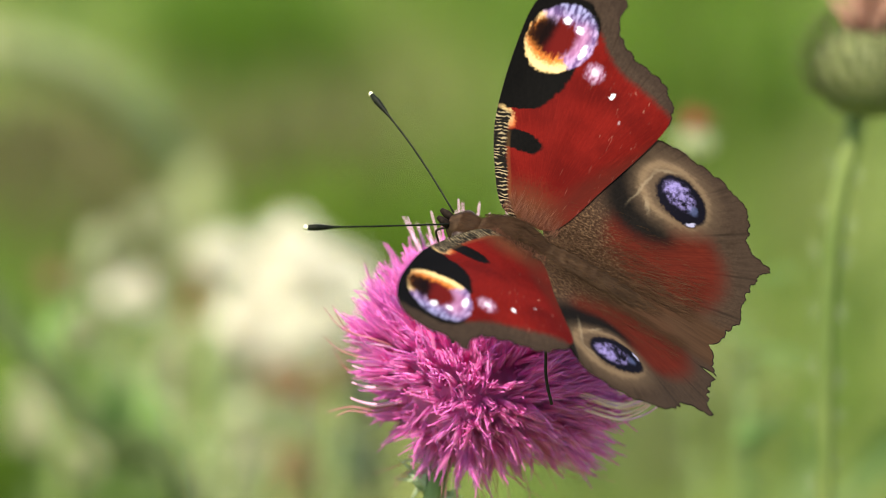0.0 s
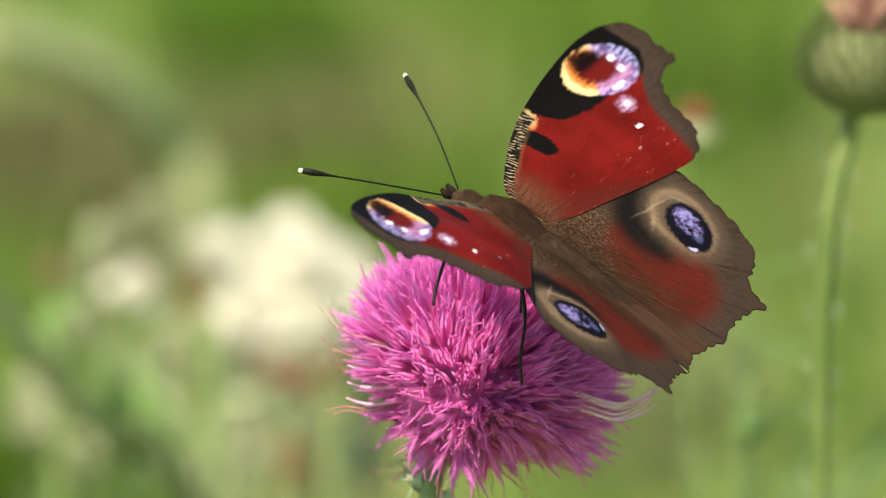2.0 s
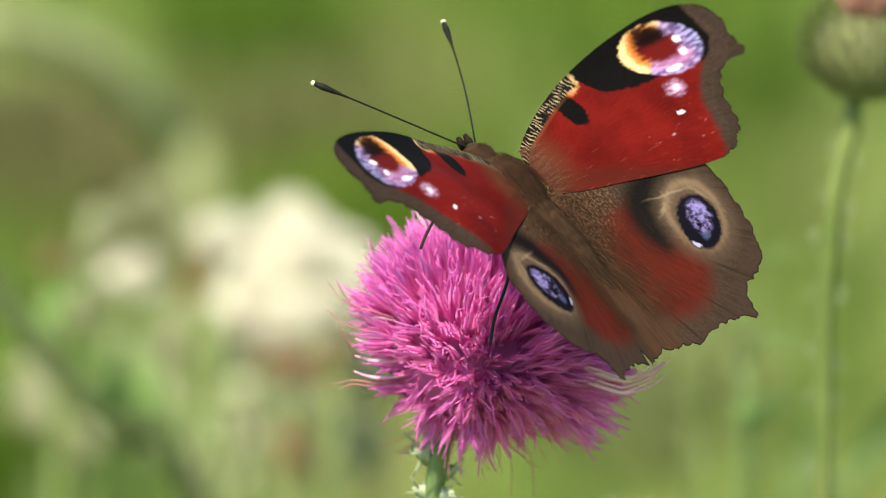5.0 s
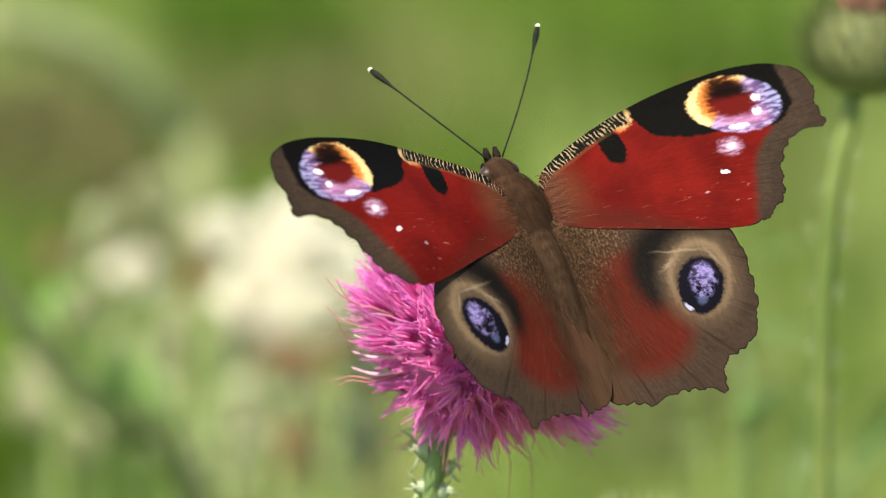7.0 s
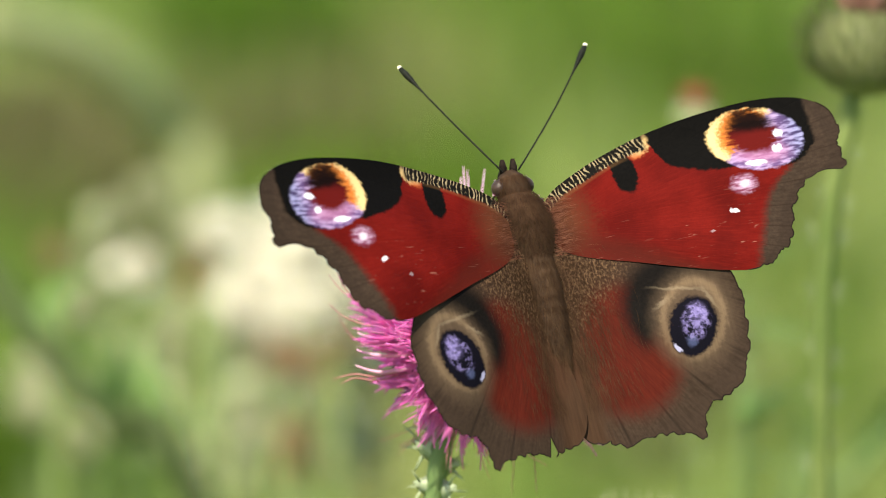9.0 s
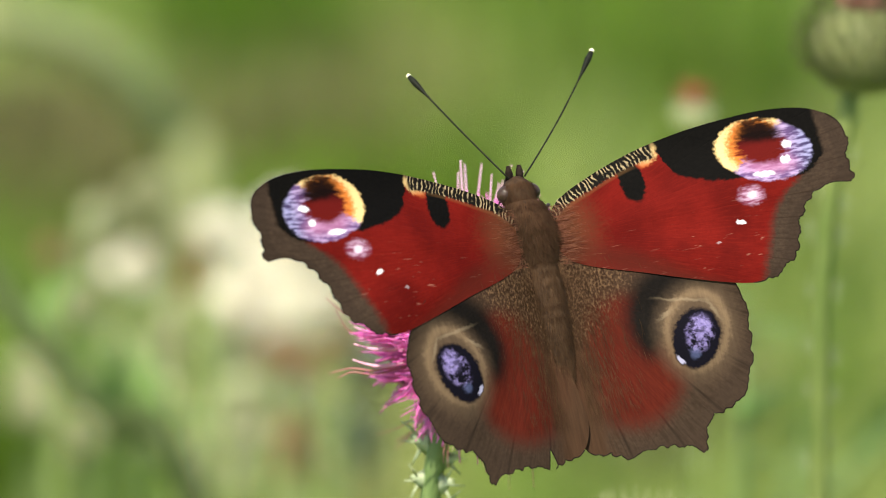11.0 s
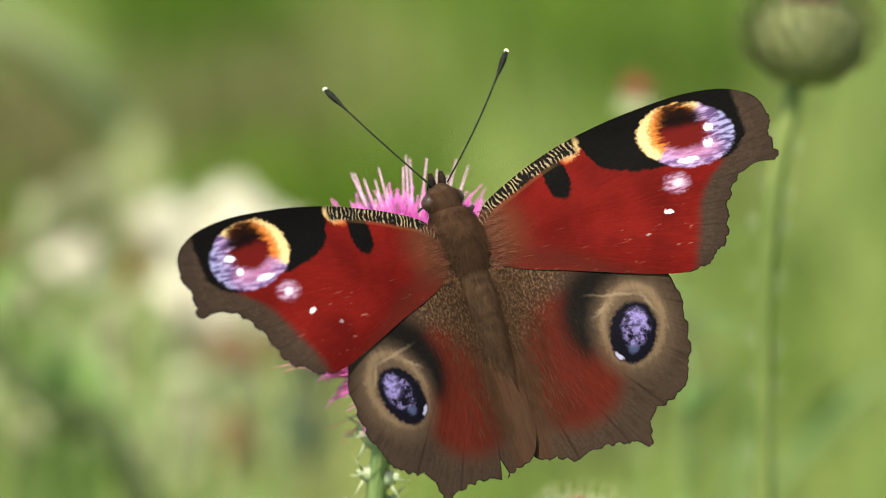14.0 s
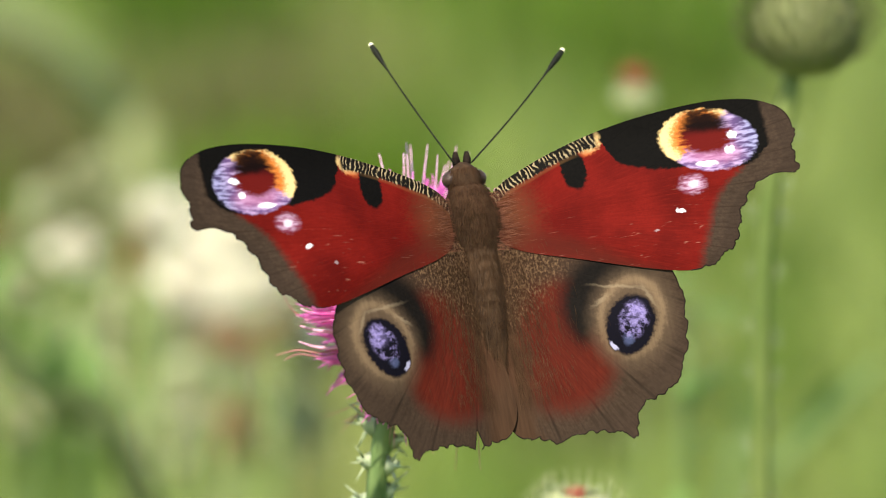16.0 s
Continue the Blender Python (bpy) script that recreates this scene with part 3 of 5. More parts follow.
def frame_to(d, spin=0.0):
    """A rotation that takes +z to d."""
    return Vector(d).to_track_quat('Z', 'Y').to_matrix().to_4x4() @ Matrix.Rotation(spin, 4, 'Z')


def bract_data(length, width, spine):
    """A scale of the involucre along +z with a spine at its tip."""
    v, f = [], []
    for i in range(5):
        t = i / 4
        w = width * (0.55 + 0.9 * t - 1.4 * t * t)
        for k in (-1, 0, 1):
            v.append(Vector((w * k * 0.5, (0.12 * width if k == 0 else 0) + 0.25 * length * t * t, length * t)))
    for i in range(4):
        for k in (0, 1):
            a = i * 3 + k
            f.append((a, a + 1, a + 4, a + 3))
    tip = Vector((0, 0.25 * length, length))
    s = tube([tip - Vector((0, 0, 0.1 * length)), tip + Vector((0, spine * 0.5, spine))], [width * 0.13, width * 0.02], 4)
    return join([(v, f, 0), (*s, 1)])


def involucre(parent, c, axis, radius, rows, per, mats, length=4.0, spine=2.0, squash=1.0):
    """A globe with rings of overlapping bracts."""
    axis = Vector(axis).normalized()
    turn = frame_to(axis)
    prof = [(0.05, -1.0), (0.6, -0.85), (0.95, -0.35), (1.0, 0.1), (0.85, 0.6), (0.5, 0.9)]
    verts, faces, n = [], [], 14
    for r, z in prof:
        for k in range(n):
            a = 2 * math.pi * k / n
            verts.append(Vector(c) + turn @ Vector((r * math.cos(a) * radius, r * math.sin(a) * radius, z * radius * squash)))
    for i in range(len(prof) - 1):
        for k in range(n):
            faces.append((i * n + k, i * n + (k + 1) % n, (i + 1) * n + (k + 1) % n, (i + 1) * n + k))
    base = part("involucre", (verts, faces), mats[0], parent)
    me = shared("bract", bract_data(length * MM, length * 0.42 * MM, spine * MM), mats[:2])
    for row in range(rows):
        lat = -0.75 + 1.35 * row / max(rows - 1, 1)
        for k in range(per):
            a = 2 * math.pi * (k + 0.5 * (row % 2)) / per
            rr = math.sqrt(max(0.05, 1 - lat * lat))
            at = Vector(c) + turn @ Vector((rr * math.cos(a), rr * math.sin(a), lat * squash)) * radius
            up = turn @ Vector((math.cos(a) * (0.12 - lat * 0.65), math.sin(a) * (0.12 - lat * 0.65), 0.8))
            outw = turn @ Vector((math.cos(a), math.sin(a), 0))
            z = up.normalized()
            y = (outw - z * outw.dot(z)).normalized()
            x = y.cross(z)
            ob = new("bract", me)
            ob.parent = base
            ob.matrix_basis = Matrix.Translation(at) @ Matrix((x, y, z)).transposed().to_4x4()
    return base


def spiny_stem(parent, points, r, step, seed, z_from, name="stem", mats=(M_STEM, M_SPINE), wing=2.6):
    """A ribbed stem with short spiny wing lobes above z_from."""
    rng = random.Random(seed)
    line = [Vector(p) for p in smooth_line(points, 10, False)] + [Vector(points[-1])]
    v, f = tube(line, [r * (1.15 - 0.15 * i / len(line)) for i in range(len(line))], 12)
    for i in range(len(line) * 12):
        if i % 2:
            v[i] = line[i // 12] + (v[i] - line[i // 12]) * 0.82
    stem = part(name, (v, f), mats[0], parent)
    run, last = 0.0, line[-1]
    for p in reversed(line):
        while True:
            d = p - last
            if d.length < 1e-6 or run + d.length < step:
                run += d.length
                last = p
                break
            last = last + d.normalized() * (step - run)
            run = 0.0
            if last.z < z_from:
                return stem
            for side in (0, 1):
                a = rng.uniform(-0.45, 0.45) + math.pi * side
                pieces = []
                out = Vector((math.cos(a), math.sin(a), 0))
                root = last + out * r * 0.75 + Vector((0, 0, rng.uniform(-1, 1) * step * 0.3))
                w = wing * MM * rng.uniform(0.7, 1.15)
                n = 5
                lv, lf = [], []
                for i in range(n + 1):
                    t = i / n
                    hgt = w * 0.55 * (1 - t) ** 0.8 + 1e-5
                    c = root + out * w * t * 0.75 + Vector((0, 0, 0.25 * w * t * t))
                    th = Vector((-math.sin(a), math.cos(a), 0)) * 0.12 * w * (1 - t)
                    lv += [c + Vector((0, 0, hgt)), c + th, c - Vector((0, 0, hgt)), c - th]
                for i in range(n):
                    for k in range(4):
                        lf.append((i * 4 + k, i * 4 + (k + 1) % 4, i * 4 + 4 + (k + 1) % 4, i * 4 + 4 + k))
                pieces.append((lv, lf, 0))
                tipc = root + out * w * 0.7 + Vector((0, 0, 0.2 * w))
                for ang in (-0.9, 0.05, 0.8):
                    d2 = out * math.cos(ang) + Vector((0, 0, math.sin(ang))) + Vector((rng.uniform(-.25, .25), rng.uniform(-.25, .25), 0))
                    st = root + out * w * 0.35 + Vector((0, 0, 0.35 * w * math.sin(ang)))
                    pieces.append((*tube([st, st + d2.normalized() * w * rng.uniform(0.7, 1.0)], [0.09 * w, 0.015 * w], 4), 1))
                part("spiny_lobe", join(pieces), [M_SPINE if wing > 2 else mats[0], mats[1]], stem)
    return stem


# ---- the flowering thistle ----
THISTLE = (0.0010, 0.0100)
HEAD = Vector((0.0028, 0.0, 0.5880))


def build_thistle():
    root = empty("thistle", (*THISTLE, 0))
    tagged(root, "flowering thistle with a shaggy magenta head on a spiny green stem", "thistle")
    rng = random.Random(21)
    spiny_stem(root, [(0.012, 0.02, 0.0), (0.006, 0.012, 0.25), (-0.0022, 0.0, 0.50), (-0.0021, -0.001, 0.560), (-0.0016, -0.001, 0.5735), (0.0006, 0, 0.5815)],
               1.0 * MM, 3.4 * MM, 5, 0.40, wing=2.7)
    axis = Vector((0.24, -0.24, 0.94)).normalized()
    turn = frame_to(axis)
    c = HEAD - axis * 3.2 * MM
    involucre(root, c - axis * 3.0 * MM, axis, 4.3 * MM, 5, 13, (M_BRACT, M_BRACTTIP), 4.2, 2.0)
    core = ball((0, 0, 0), 10.0, 48, 32)

    def packed(v):
        """The bases bulge towards the light and draw in under the head, with a knobbly skin."""
        low = 0.50 if v.z < 0 else 1.0
        wide = 0.72 if v.x < 0 and v.z < 0.003 else 1.0
        k = 1 + 0.10 * noise.noise(v * 900.0)
        return Vector((v.x * wide * k, v.y * k, v.z * low * k))

    core = ([packed(v) for v in core[0]], core[1])
    part("receptacle", ([c + v for v in core[0]], core[1]), M_FLORETREST, root, "magenta floret bases packed on the receptacle")
    meshes = [shared("floret", floret_data(rng, curl=1.6 if k < 10 else 4.0), [M_FLORET, M_STYLEPINK]) for k in range(20)]
    spots = []

    def trimmed(base, d, length):
        """The length in millimetres of a floret from base along d that ends above the skirt of the head."""
        start = (base - c) / MM
        drop, rate = -(start.z + 0.21 * start.y), -(d.z + 0.21 * d.y)
        skirt = 6.2 + rng.uniform(-0.9, 0.9) + 0.6 * max(0.0, d.x)
        return max(3.0, min(length, (skirt - drop) / rate)) if rate > 0.05 else length

    total = 2000
    for i in range(total):
        cz = 1 - (1 - math.cos(radians(124))) * (i + 0.5) / total
        th = math.acos(cz) + rng.uniform(-0.03, 0.03)
        ph = i * 2.399963 + rng.uniform(-0.15, 0.15)
        d = turn @ Vector((math.sin(th) * math.cos(ph), math.sin(th) * math.sin(ph), math.cos(th)))
        d = (d + Vector((rng.gauss(0, 0.035), rng.gauss(0, 0.035), rng.gauss(0, 0.035)))).normalized()
        deg = math.degrees(th)
        reach = float(np.interp(deg, (0, 60, 80, 95, 110, 126), (15.0, 14.6, 13.4, 10.2, 6.6, 5.0))) + rng.uniform(-0.9, 0.6)
        reach += 2.4 * max(0.0, d.x) ** 2
        if d.z < 0.30 and d.x < 0:
            reach *= 1 - 0.64 * min(1.0, -d.x * 1.7) * min(1.0, (0.30 - d.z) * 3.6)
        if rng.random() < 0.05:
            reach *= 1.12
        reach = min(reach, 16.6)
        if deg > 88:
            sag = min(1.0, (deg - 88) / 22)
            d = (d + Vector((0, 0, -0.75 * sag))).normalized()
        if i % 4 == 3 and deg > 70:
            reach *= 0.78
        fan = max(0.0, 1 - deg / 95)
        side = d - axis * d.dot(axis)
        base = c + (d * (3.0 - 1.5 * fan) + side * 3.6 * fan) * MM
        way = c + d * reach * MM - base
        d = way.normalized()
        k = trimmed(base, d, way.length / MM) / 13.9
        m = Matrix.Translation(base) @ frame_to(d, rng.uniform(0, 6.28)) @ Matrix.Diagonal((1, 1, k, 1))
        front = -d.y + 0.5 * d.z
        spots.append((front, m, rng.randrange(10)))
    for i in range(380):
        th, ph = rng.uniform(0, 1.15), rng.uniform(0, 6.283)
        d = Vector((math.sin(th) * math.cos(ph), -math.cos(th), math.sin(th) * math.sin(ph) - 0.15)).normalized()
        d = (d + Vector((rng.gauss(0, 0.22), 0, rng.gauss(0, 0.22)))).normalized()
        k = (rng.uniform(8.2, 11.6) - 2.5) / 13.0 * (0.72 if d.x < -0.25 else 1.0)
        base = c + Vector((d.x * 3.4, d.y * 3.0, d.z * 2.8)) * MM
        k = trimmed(base, d, k * 13.9) / 13.9
        spots.append((-d.y + 0.5 * d.z, Matrix.Translation(base) @ frame_to(d, rng.uniform(0, 6.28)) @ Matrix.Diagonal((1.1, 1.1, k, 1)), rng.randrange(10, 20)))
    for i in range(60):
        d = Vector((1, rng.uniform(-0.7, -0.1), rng.uniform(-0.6, 0.05))).normalized()
        k = trimmed(c + d * 3.0 * MM, d, 13.9 * rng.uniform(0.8, 1.04) * (1 + 0.35 * min(0.0, d.y + 0.3))) / 13.9
        spots.append((0.9, Matrix.Translation(c + d * 3.0 * MM) @ frame_to(d, rng.uniform(0, 6.28)) @ Matrix.Diagonal((1.2, 1.2, k, 1)), rng.randrange(20)))
    # long strands that curl out at the rim: a pale sheaf to one side, a few violet hooks to the other, fine brown curls below
    def strand(d, start, ln, up, bend, thick, mat, label):
        pts = []
        sway = d.cross(up).normalized() * rng.uniform(-0.9, 0.9) + Vector((0, 0, rng.uniform(-0.6, 0.6)))
        for i in range(10):
            t = start + (1 - start) * i / 9
            k = max(0.0, (t - 0.55) / 0.45)
            pts.append(c + (d * ln * t + up * bend * k * k + sway * math.sin(4.2 * k)) * MM)
        part("style", tube(pts, [thick * (1.0 - 0.7 * (i / 9) ** 2) * MM for i in range(10)], 6), mat, root, label)

    def lock(ctrl, thick, mat, label):
        """A strand through control points in millimetres from the middle of the head."""
        pts = [c + Vector(p) * MM for p in smooth_line([Vector(q) for q in ctrl], 4, False)]
        n = len(pts) - 1
        part("style", tube(pts, [thick * (1.0 - 0.65 * (i / n) ** 2) * MM for i in range(n + 1)], 6), mat, root, label)

    for i in range(9):
        y, low, far = rng.uniform(-10.5, -8.5), rng.uniform(-0.6, 0.9), rng.uniform(-2.2, -0.4)
        lock([(6.0, y + 4.0, 1.4 + low * 0.4), (10.5, y + 1.5, 0.7 + low), (13.4, y + 0.2, 0.0 + low), (16.3 + far, y + 0.3, -0.15 + low), (18.2 + far, y + 0.3, 0.55 + low), (19.6 + far, y, 1.8 + low)],
             rng.uniform(0.14, 0.20), M_SHEAF if i % 3 else M_STYLE, "long pale curling style")
    for i in range(5):
        z = rng.uniform(-2.2, -0.6)
        d = Vector((1, rng.uniform(-0.4, -0.1), z * 0.1)).normalized()
        strand(d, 0.5, rng.uniform(15.4, 18.0), Vector((0.1, 0, 1)), rng.uniform(0.6, 2.0), rng.uniform(0.06, 0.10), M_CURL, "thin brownish curling style")
    for z0, z1, x1 in ((6.3, 9.5, -14.2), (6.5, 9.9, -13.3), (4.4, 6.7, -14.2), (2.5, 5.5, -13.2), (-0.5, -1.2, -13.9), (-0.9, -1.7, -13.0)):
        y = rng.uniform(-6.2, -5.2)
        lift = z1 - z0
        lock([(-6.0, y + 1.5, z0 * 0.72), (-9.2, y, z0 - 0.3), (-11.3, y, z0 + lift * 0.1), (-12.8 + (x1 + 14.2) * 0.5, y, z0 + lift * 0.42), (x1, y, z1)], 0.10, M_CURL, "thin hooked style")
    # thick pale strands that put the sunlit highlight of the left rim into colour
    for i in range(7):
        z = rng.uniform(-0.2, 6.0)
        y = rng.uniform(-6.4, -4.6)
        lock([(-5.5, y + 1.5, z * 0.78), (-8.5, y, z - 0.2), (-10.2, y, z), (-11.6 + rng.uniform(-0.5, 0.5), y, z + rng.uniform(0.0, 0.6))], 0.22, M_STYLE, "pale violet strand coloured as sunlit floret tips")
    for i in range(30):
        a = rng.uniform(-2.3, -0.25)
        d = Vector((math.cos(a) * 1.1, rng.uniform(-0.5, 0.2), math.sin(a) * 0.8)).normalized()
        ln = rng.uniform(11.0, 13.6) + 4.2 * max(0.0, d.x)
        strand(d, 0.5, ln, Vector((rng.uniform(-0.8, 0.8), rng.uniform(-0.5, 0.5), rng.uniform(-0.3, 1.0))), rng.uniform(0.8, 3.6), rng.uniform(0.05, 0.085), M_CURL, "thin brownish curling style")
    for i in range(26):
        d = Vector((rng.uniform(-0.42, 0.30), rng.uniform(-0.1, 0.5), 1)).normalized()
        ln = rng.uniform(14.5, 18.4)
        bow = Vector((rng.uniform(-1, 1), rng.uniform(-1, 1), 0)) * 0.5
        part("style", tube([c + (d * ln * t + bow * math.sin(t * 4)) * MM for t in (0.5, 0.7, 0.85, 1.0)], [0.13 * MM, 0.11 * MM, 0.09 * MM, 0.04 * MM], 6), M_STYLE, root, "long pale upright style")
    spots.sort(key=lambda s: -s[0])
    for _, m, k in spots[:300]:
        ob = new("floret", meshes[k])
        ob.parent = root
        ob.matrix_basis = m
    raw = [floret_data(random.Random(100 + k), curl=1.6 if k < 10 else 4.0) for k in range(20)]
    rest = join([moved(raw[k], m) for _, m, k in spots[300:]])
    ob = part("floret_mass", rest, [M_FLORETREST, M_STYLEPINK], root)
    tagged(ob, "dense magenta florets of the thistle head", kind="stuff")
    return root


def mat_floret_rest():
    """The same petals for the joined florets: tone changes with the distance from the head's core."""
    s = Shade("thistle floret mass")
    co = s.coord()
    v = s.nt.nodes.new("ShaderNodeVectorMath")
    v.operation = 'DISTANCE'
    s.nt.links.new(co, v.inputs[0])
    v.inputs[1].default_value = HEAD
    z = s.mul(v.outputs["Value"], 1000.0)
    col = s.mix(s.step(z, 3.0, 14.0), (0.82, 0.155, 0.560), (0.88, 0.35, 0.73))
    hsv = s.nt.nodes.new("ShaderNodeHueSaturation")
    r = s.island()
    s.put(hsv.inputs["Hue"], s.add(0.485, s.mul(r, 0.03)))
    s.put(hsv.inputs["Value"], s.add(0.8, s.mul(r, 0.4)))
    s.put(hsv.inputs["Color"], col)
    return s.done(hsv.outputs[0], 0.5, 0.2, 0.76)


M_FLORETREST = mat_floret_rest()
thistle = build_thistle()


# ---- the peacock butterfly ----
HX, HZ = 1.6, 0.8


def wing_pose(side, lift, sweep, twist):
    """The pose of a wing on the body: raised by lift, swept forward by sweep and twisted, in degrees."""
    return pose(side * HX * MM, 0, HZ * MM, 0, -side * lift, 0) @ pose(0, 0, 0, twist, 0, side * sweep)


def antenna_pose(side, rx, rz):
    return pose(side * 0.85 * MM, 18.0 * MM, -1.5 * MM, rx, 0, rz)


FORE = [(0.2, 12.2), (0.8, 14.5), (4.4, 16.45), (9.0, 18.1), (13.5, 19.0), (18.2, 19.5), (22.8, 19.65), (26.6, 19.05), (29.0, 17.55),
        (29.6, 15.5), (29.2, 13.5), (29.3, 11.4), (27.3, 11.5), (25.2, 10.8), (23.6, 8.95), (23.0, 7.6), (22.2, 5.35), (20.6, 4.1),
        (18.6, 3.2), (15.5, 3.6), (8.0, 6.2), (1.2, 8.8)]
HIND = [(0.2, 9.8), (6.0, 8.7), (10.8, 7.5), (14.3, 5.4), (16.05, 2.6), (16.2, -1.0), (15.5, -4.4), (14.0, -6.95), (12.2, -7.9),
        (10.7, -8.3), (10.0, -9.7), (9.55, -11.35), (8.5, -10.75), (6.5, -10.25), (4.5, -10.15), (2.4, -10.6), (0.6, -9.9), (-0.8, -9.7), (-1.9, -8.4),
        (-2.3, -6.0), (-1.6, 0.0), (-0.9, 6.0)]


def wing_data(ctrl, side, rough_from, rough_to, camber, lift, notch=False, inner=0.0):
    """A cambered membrane with a thickness, and a ragged scalloped outer margin between two control points."""
    from mathutils.geometry import delaunay_2d_cdt
    rng = random.Random(9 + side)
    per = 14
    line = smooth_line(ctrl, per)
    cen = np.mean(line, axis=0)
    out = []
    for i, p in enumerate(line):
        if rough_from * per <= i <= rough_to * per:
            d = (p - cen) / np.linalg.norm(p - cen)
            p = p + d * (0.15 * math.sin(i * 0.55 + 1.6 * math.sin(i * 0.17)) + 0.06 * math.sin(i * 1.7) + rng.uniform(-0.025, 0.025))
        out.append(Vector((p[0], p[1])))
    if notch:
        k = min(range(len(out)), key=lambda i: (out[i] - Vector((2.2, -10.4))).length)
        out[k - 2:k + 3] = [Vector((2.8, -10.6)), Vector((2.5, -9.6)), Vector((2.26, -8.65)), Vector((2.05, -8.9)), Vector((1.6, -10.2))]
    xs, ys = [p.x for p in out], [p.y for p in out]
    grid = []
    step = 0.8
    x = min(xs)
    while x < max(xs):
        y = min(ys)
        while y < max(ys):
            grid.append(Vector((x + 0.13 * rng.random(), y + 0.13 * rng.random())))
            y += step
        x += step
    n = len(out)
    edges = [(i, (i + 1) % n) for i in range(n)]
    v2, e2, f2, *_ = delaunay_2d_cdt(out + grid, edges, [list(range(n))], 1, 1e-5)
    top = [Vector((side * p.x * MM, p.y * MM, (camber(p.x, p.y) + lift + inner * max(0.0, -p.x) * min(1.0, max(0.0, (4 - p.y) / 6))) * MM)) for p in v2]
    low = [p - Vector((0, 0, 0.045 * MM)) for p in top]
    m = len(top)
    faces, idx, rim = [], [], {}
    for f in f2:
        f = list(f)
        a, b, c = (v2[i] for i in f[:3])
        ccw = (b - a).cross(c - a) > 0
        if ccw != (side > 0):
            f.reverse()
        faces.append(tuple(f))
        idx.append(0)
        faces.append(tuple(i + m for i in reversed(f)))
        idx.append(1)
        for i in range(len(f)):
            e = (f[i], f[(i + 1) % len(f)])
            if (e[1], e[0]) in rim:
                del rim[(e[1], e[0])]
            else:
                rim[e] = 1
    rimline = [Vector((side * p.x * MM, p.y * MM, (camber(p.x, p.y) + lift + inner * max(0.0, -p.x) * min(1.0, max(0.0, (4 - p.y) / 6))) * MM)) for p in out]
    verts = top + low
    for a, b in rim:
        o = len(verts)
        verts += [top[b], top[a], low[a], low[b]]
        faces.append((o, o + 1, o + 2, o + 3))
        idx.append(1)
    return (verts, faces, idx), rimline[rough_from * per - 20:rough_to * per + 8]


def fore_camber(u, v):
    return 1.1 * math.exp(-((u - 16.5) ** 2 + (v - 7.5) ** 2) / 60) - 0.3 + 0.10 * math.sin(math.atan2(v - 11, u + 0.5) * 16) * min(1, max(0, (u - 4) / 8)) \
        - 0.55 * math.exp(-((v - 17.6) / 2.2) ** 2 - ((u - 10.5) / 7) ** 2) + 0.5 * math.exp(-((u - 18.5) ** 2 + (v - 3) ** 2) / 14)


def hind_camber(u, v):
    own = -0.2 * min(1, max(0, (-6 - v) / 5)) ** 1.5 + 0.95 * math.exp(-((u - 11) ** 2 + (v - 1) ** 2) / 22) - 0.38 + 0.10 * math.sin(math.atan2(v - 9.5, u + 2) * 14) * min(1, max(0, (9 - v) / 9))
    k = min(1, max(0, (v + 0.5) / 4.0)) ** 2
    return own * (1 - k) + (fore_camber(u, v) - 0.09) * k


def lathe_y(prof, sides=18, flat=1.0):
    """Rings along y: (y, half width, half height, z)."""
    verts, faces = [], []
    for y, w, h, z in prof:
        for k in range(sides):
            a = 2 * math.pi * k / sides
            verts.append(Vector((w * math.cos(a), y, z + h * math.sin(a))) * MM)
    for i in range(len(prof) - 1):
        for k in range(sides):
            faces.append((i * sides + k, (i + 1) * sides + k, (i + 1) * sides + (k + 1) % sides, i * sides + (k + 1) % sides))
    faces.append(tuple(range(sides)))
    faces.append(tuple(range((len(prof) - 1) * sides + sides - 1, (len(prof) - 1) * sides - 1, -1)))
    return verts, faces


def hairs(rng, roots, length, lay, width=0.05):
    """Fine flat-lying hairs from (point, normal) pairs; lay: the way they are combed."""
    verts, faces = [], []
    for p, nrm in roots:
        d = (Vector(nrm) * rng.uniform(0.2, 0.7) + Vector(lay) + Vector((rng.gauss(0, .3), rng.gauss(0, .3), rng.gauss(0, .2)))).normalized()
        ln = length * rng.uniform(0.6, 1.25)
        s = d.cross(Vector(nrm)).normalized() * width
        o = len(verts)
        p = Vector(p)
        mid = p + d * ln * 0.5 + Vector(nrm) * 0.08 * ln
        verts += [(p - s) * MM, (p + s) * MM, (mid + s * 0.7) * MM, (mid - s * 0.7) * MM, (p + d * ln) * MM]
        faces += [(o, o + 1, o + 2, o + 3), (o + 3, o + 2, o + 4)]
    return verts, faces


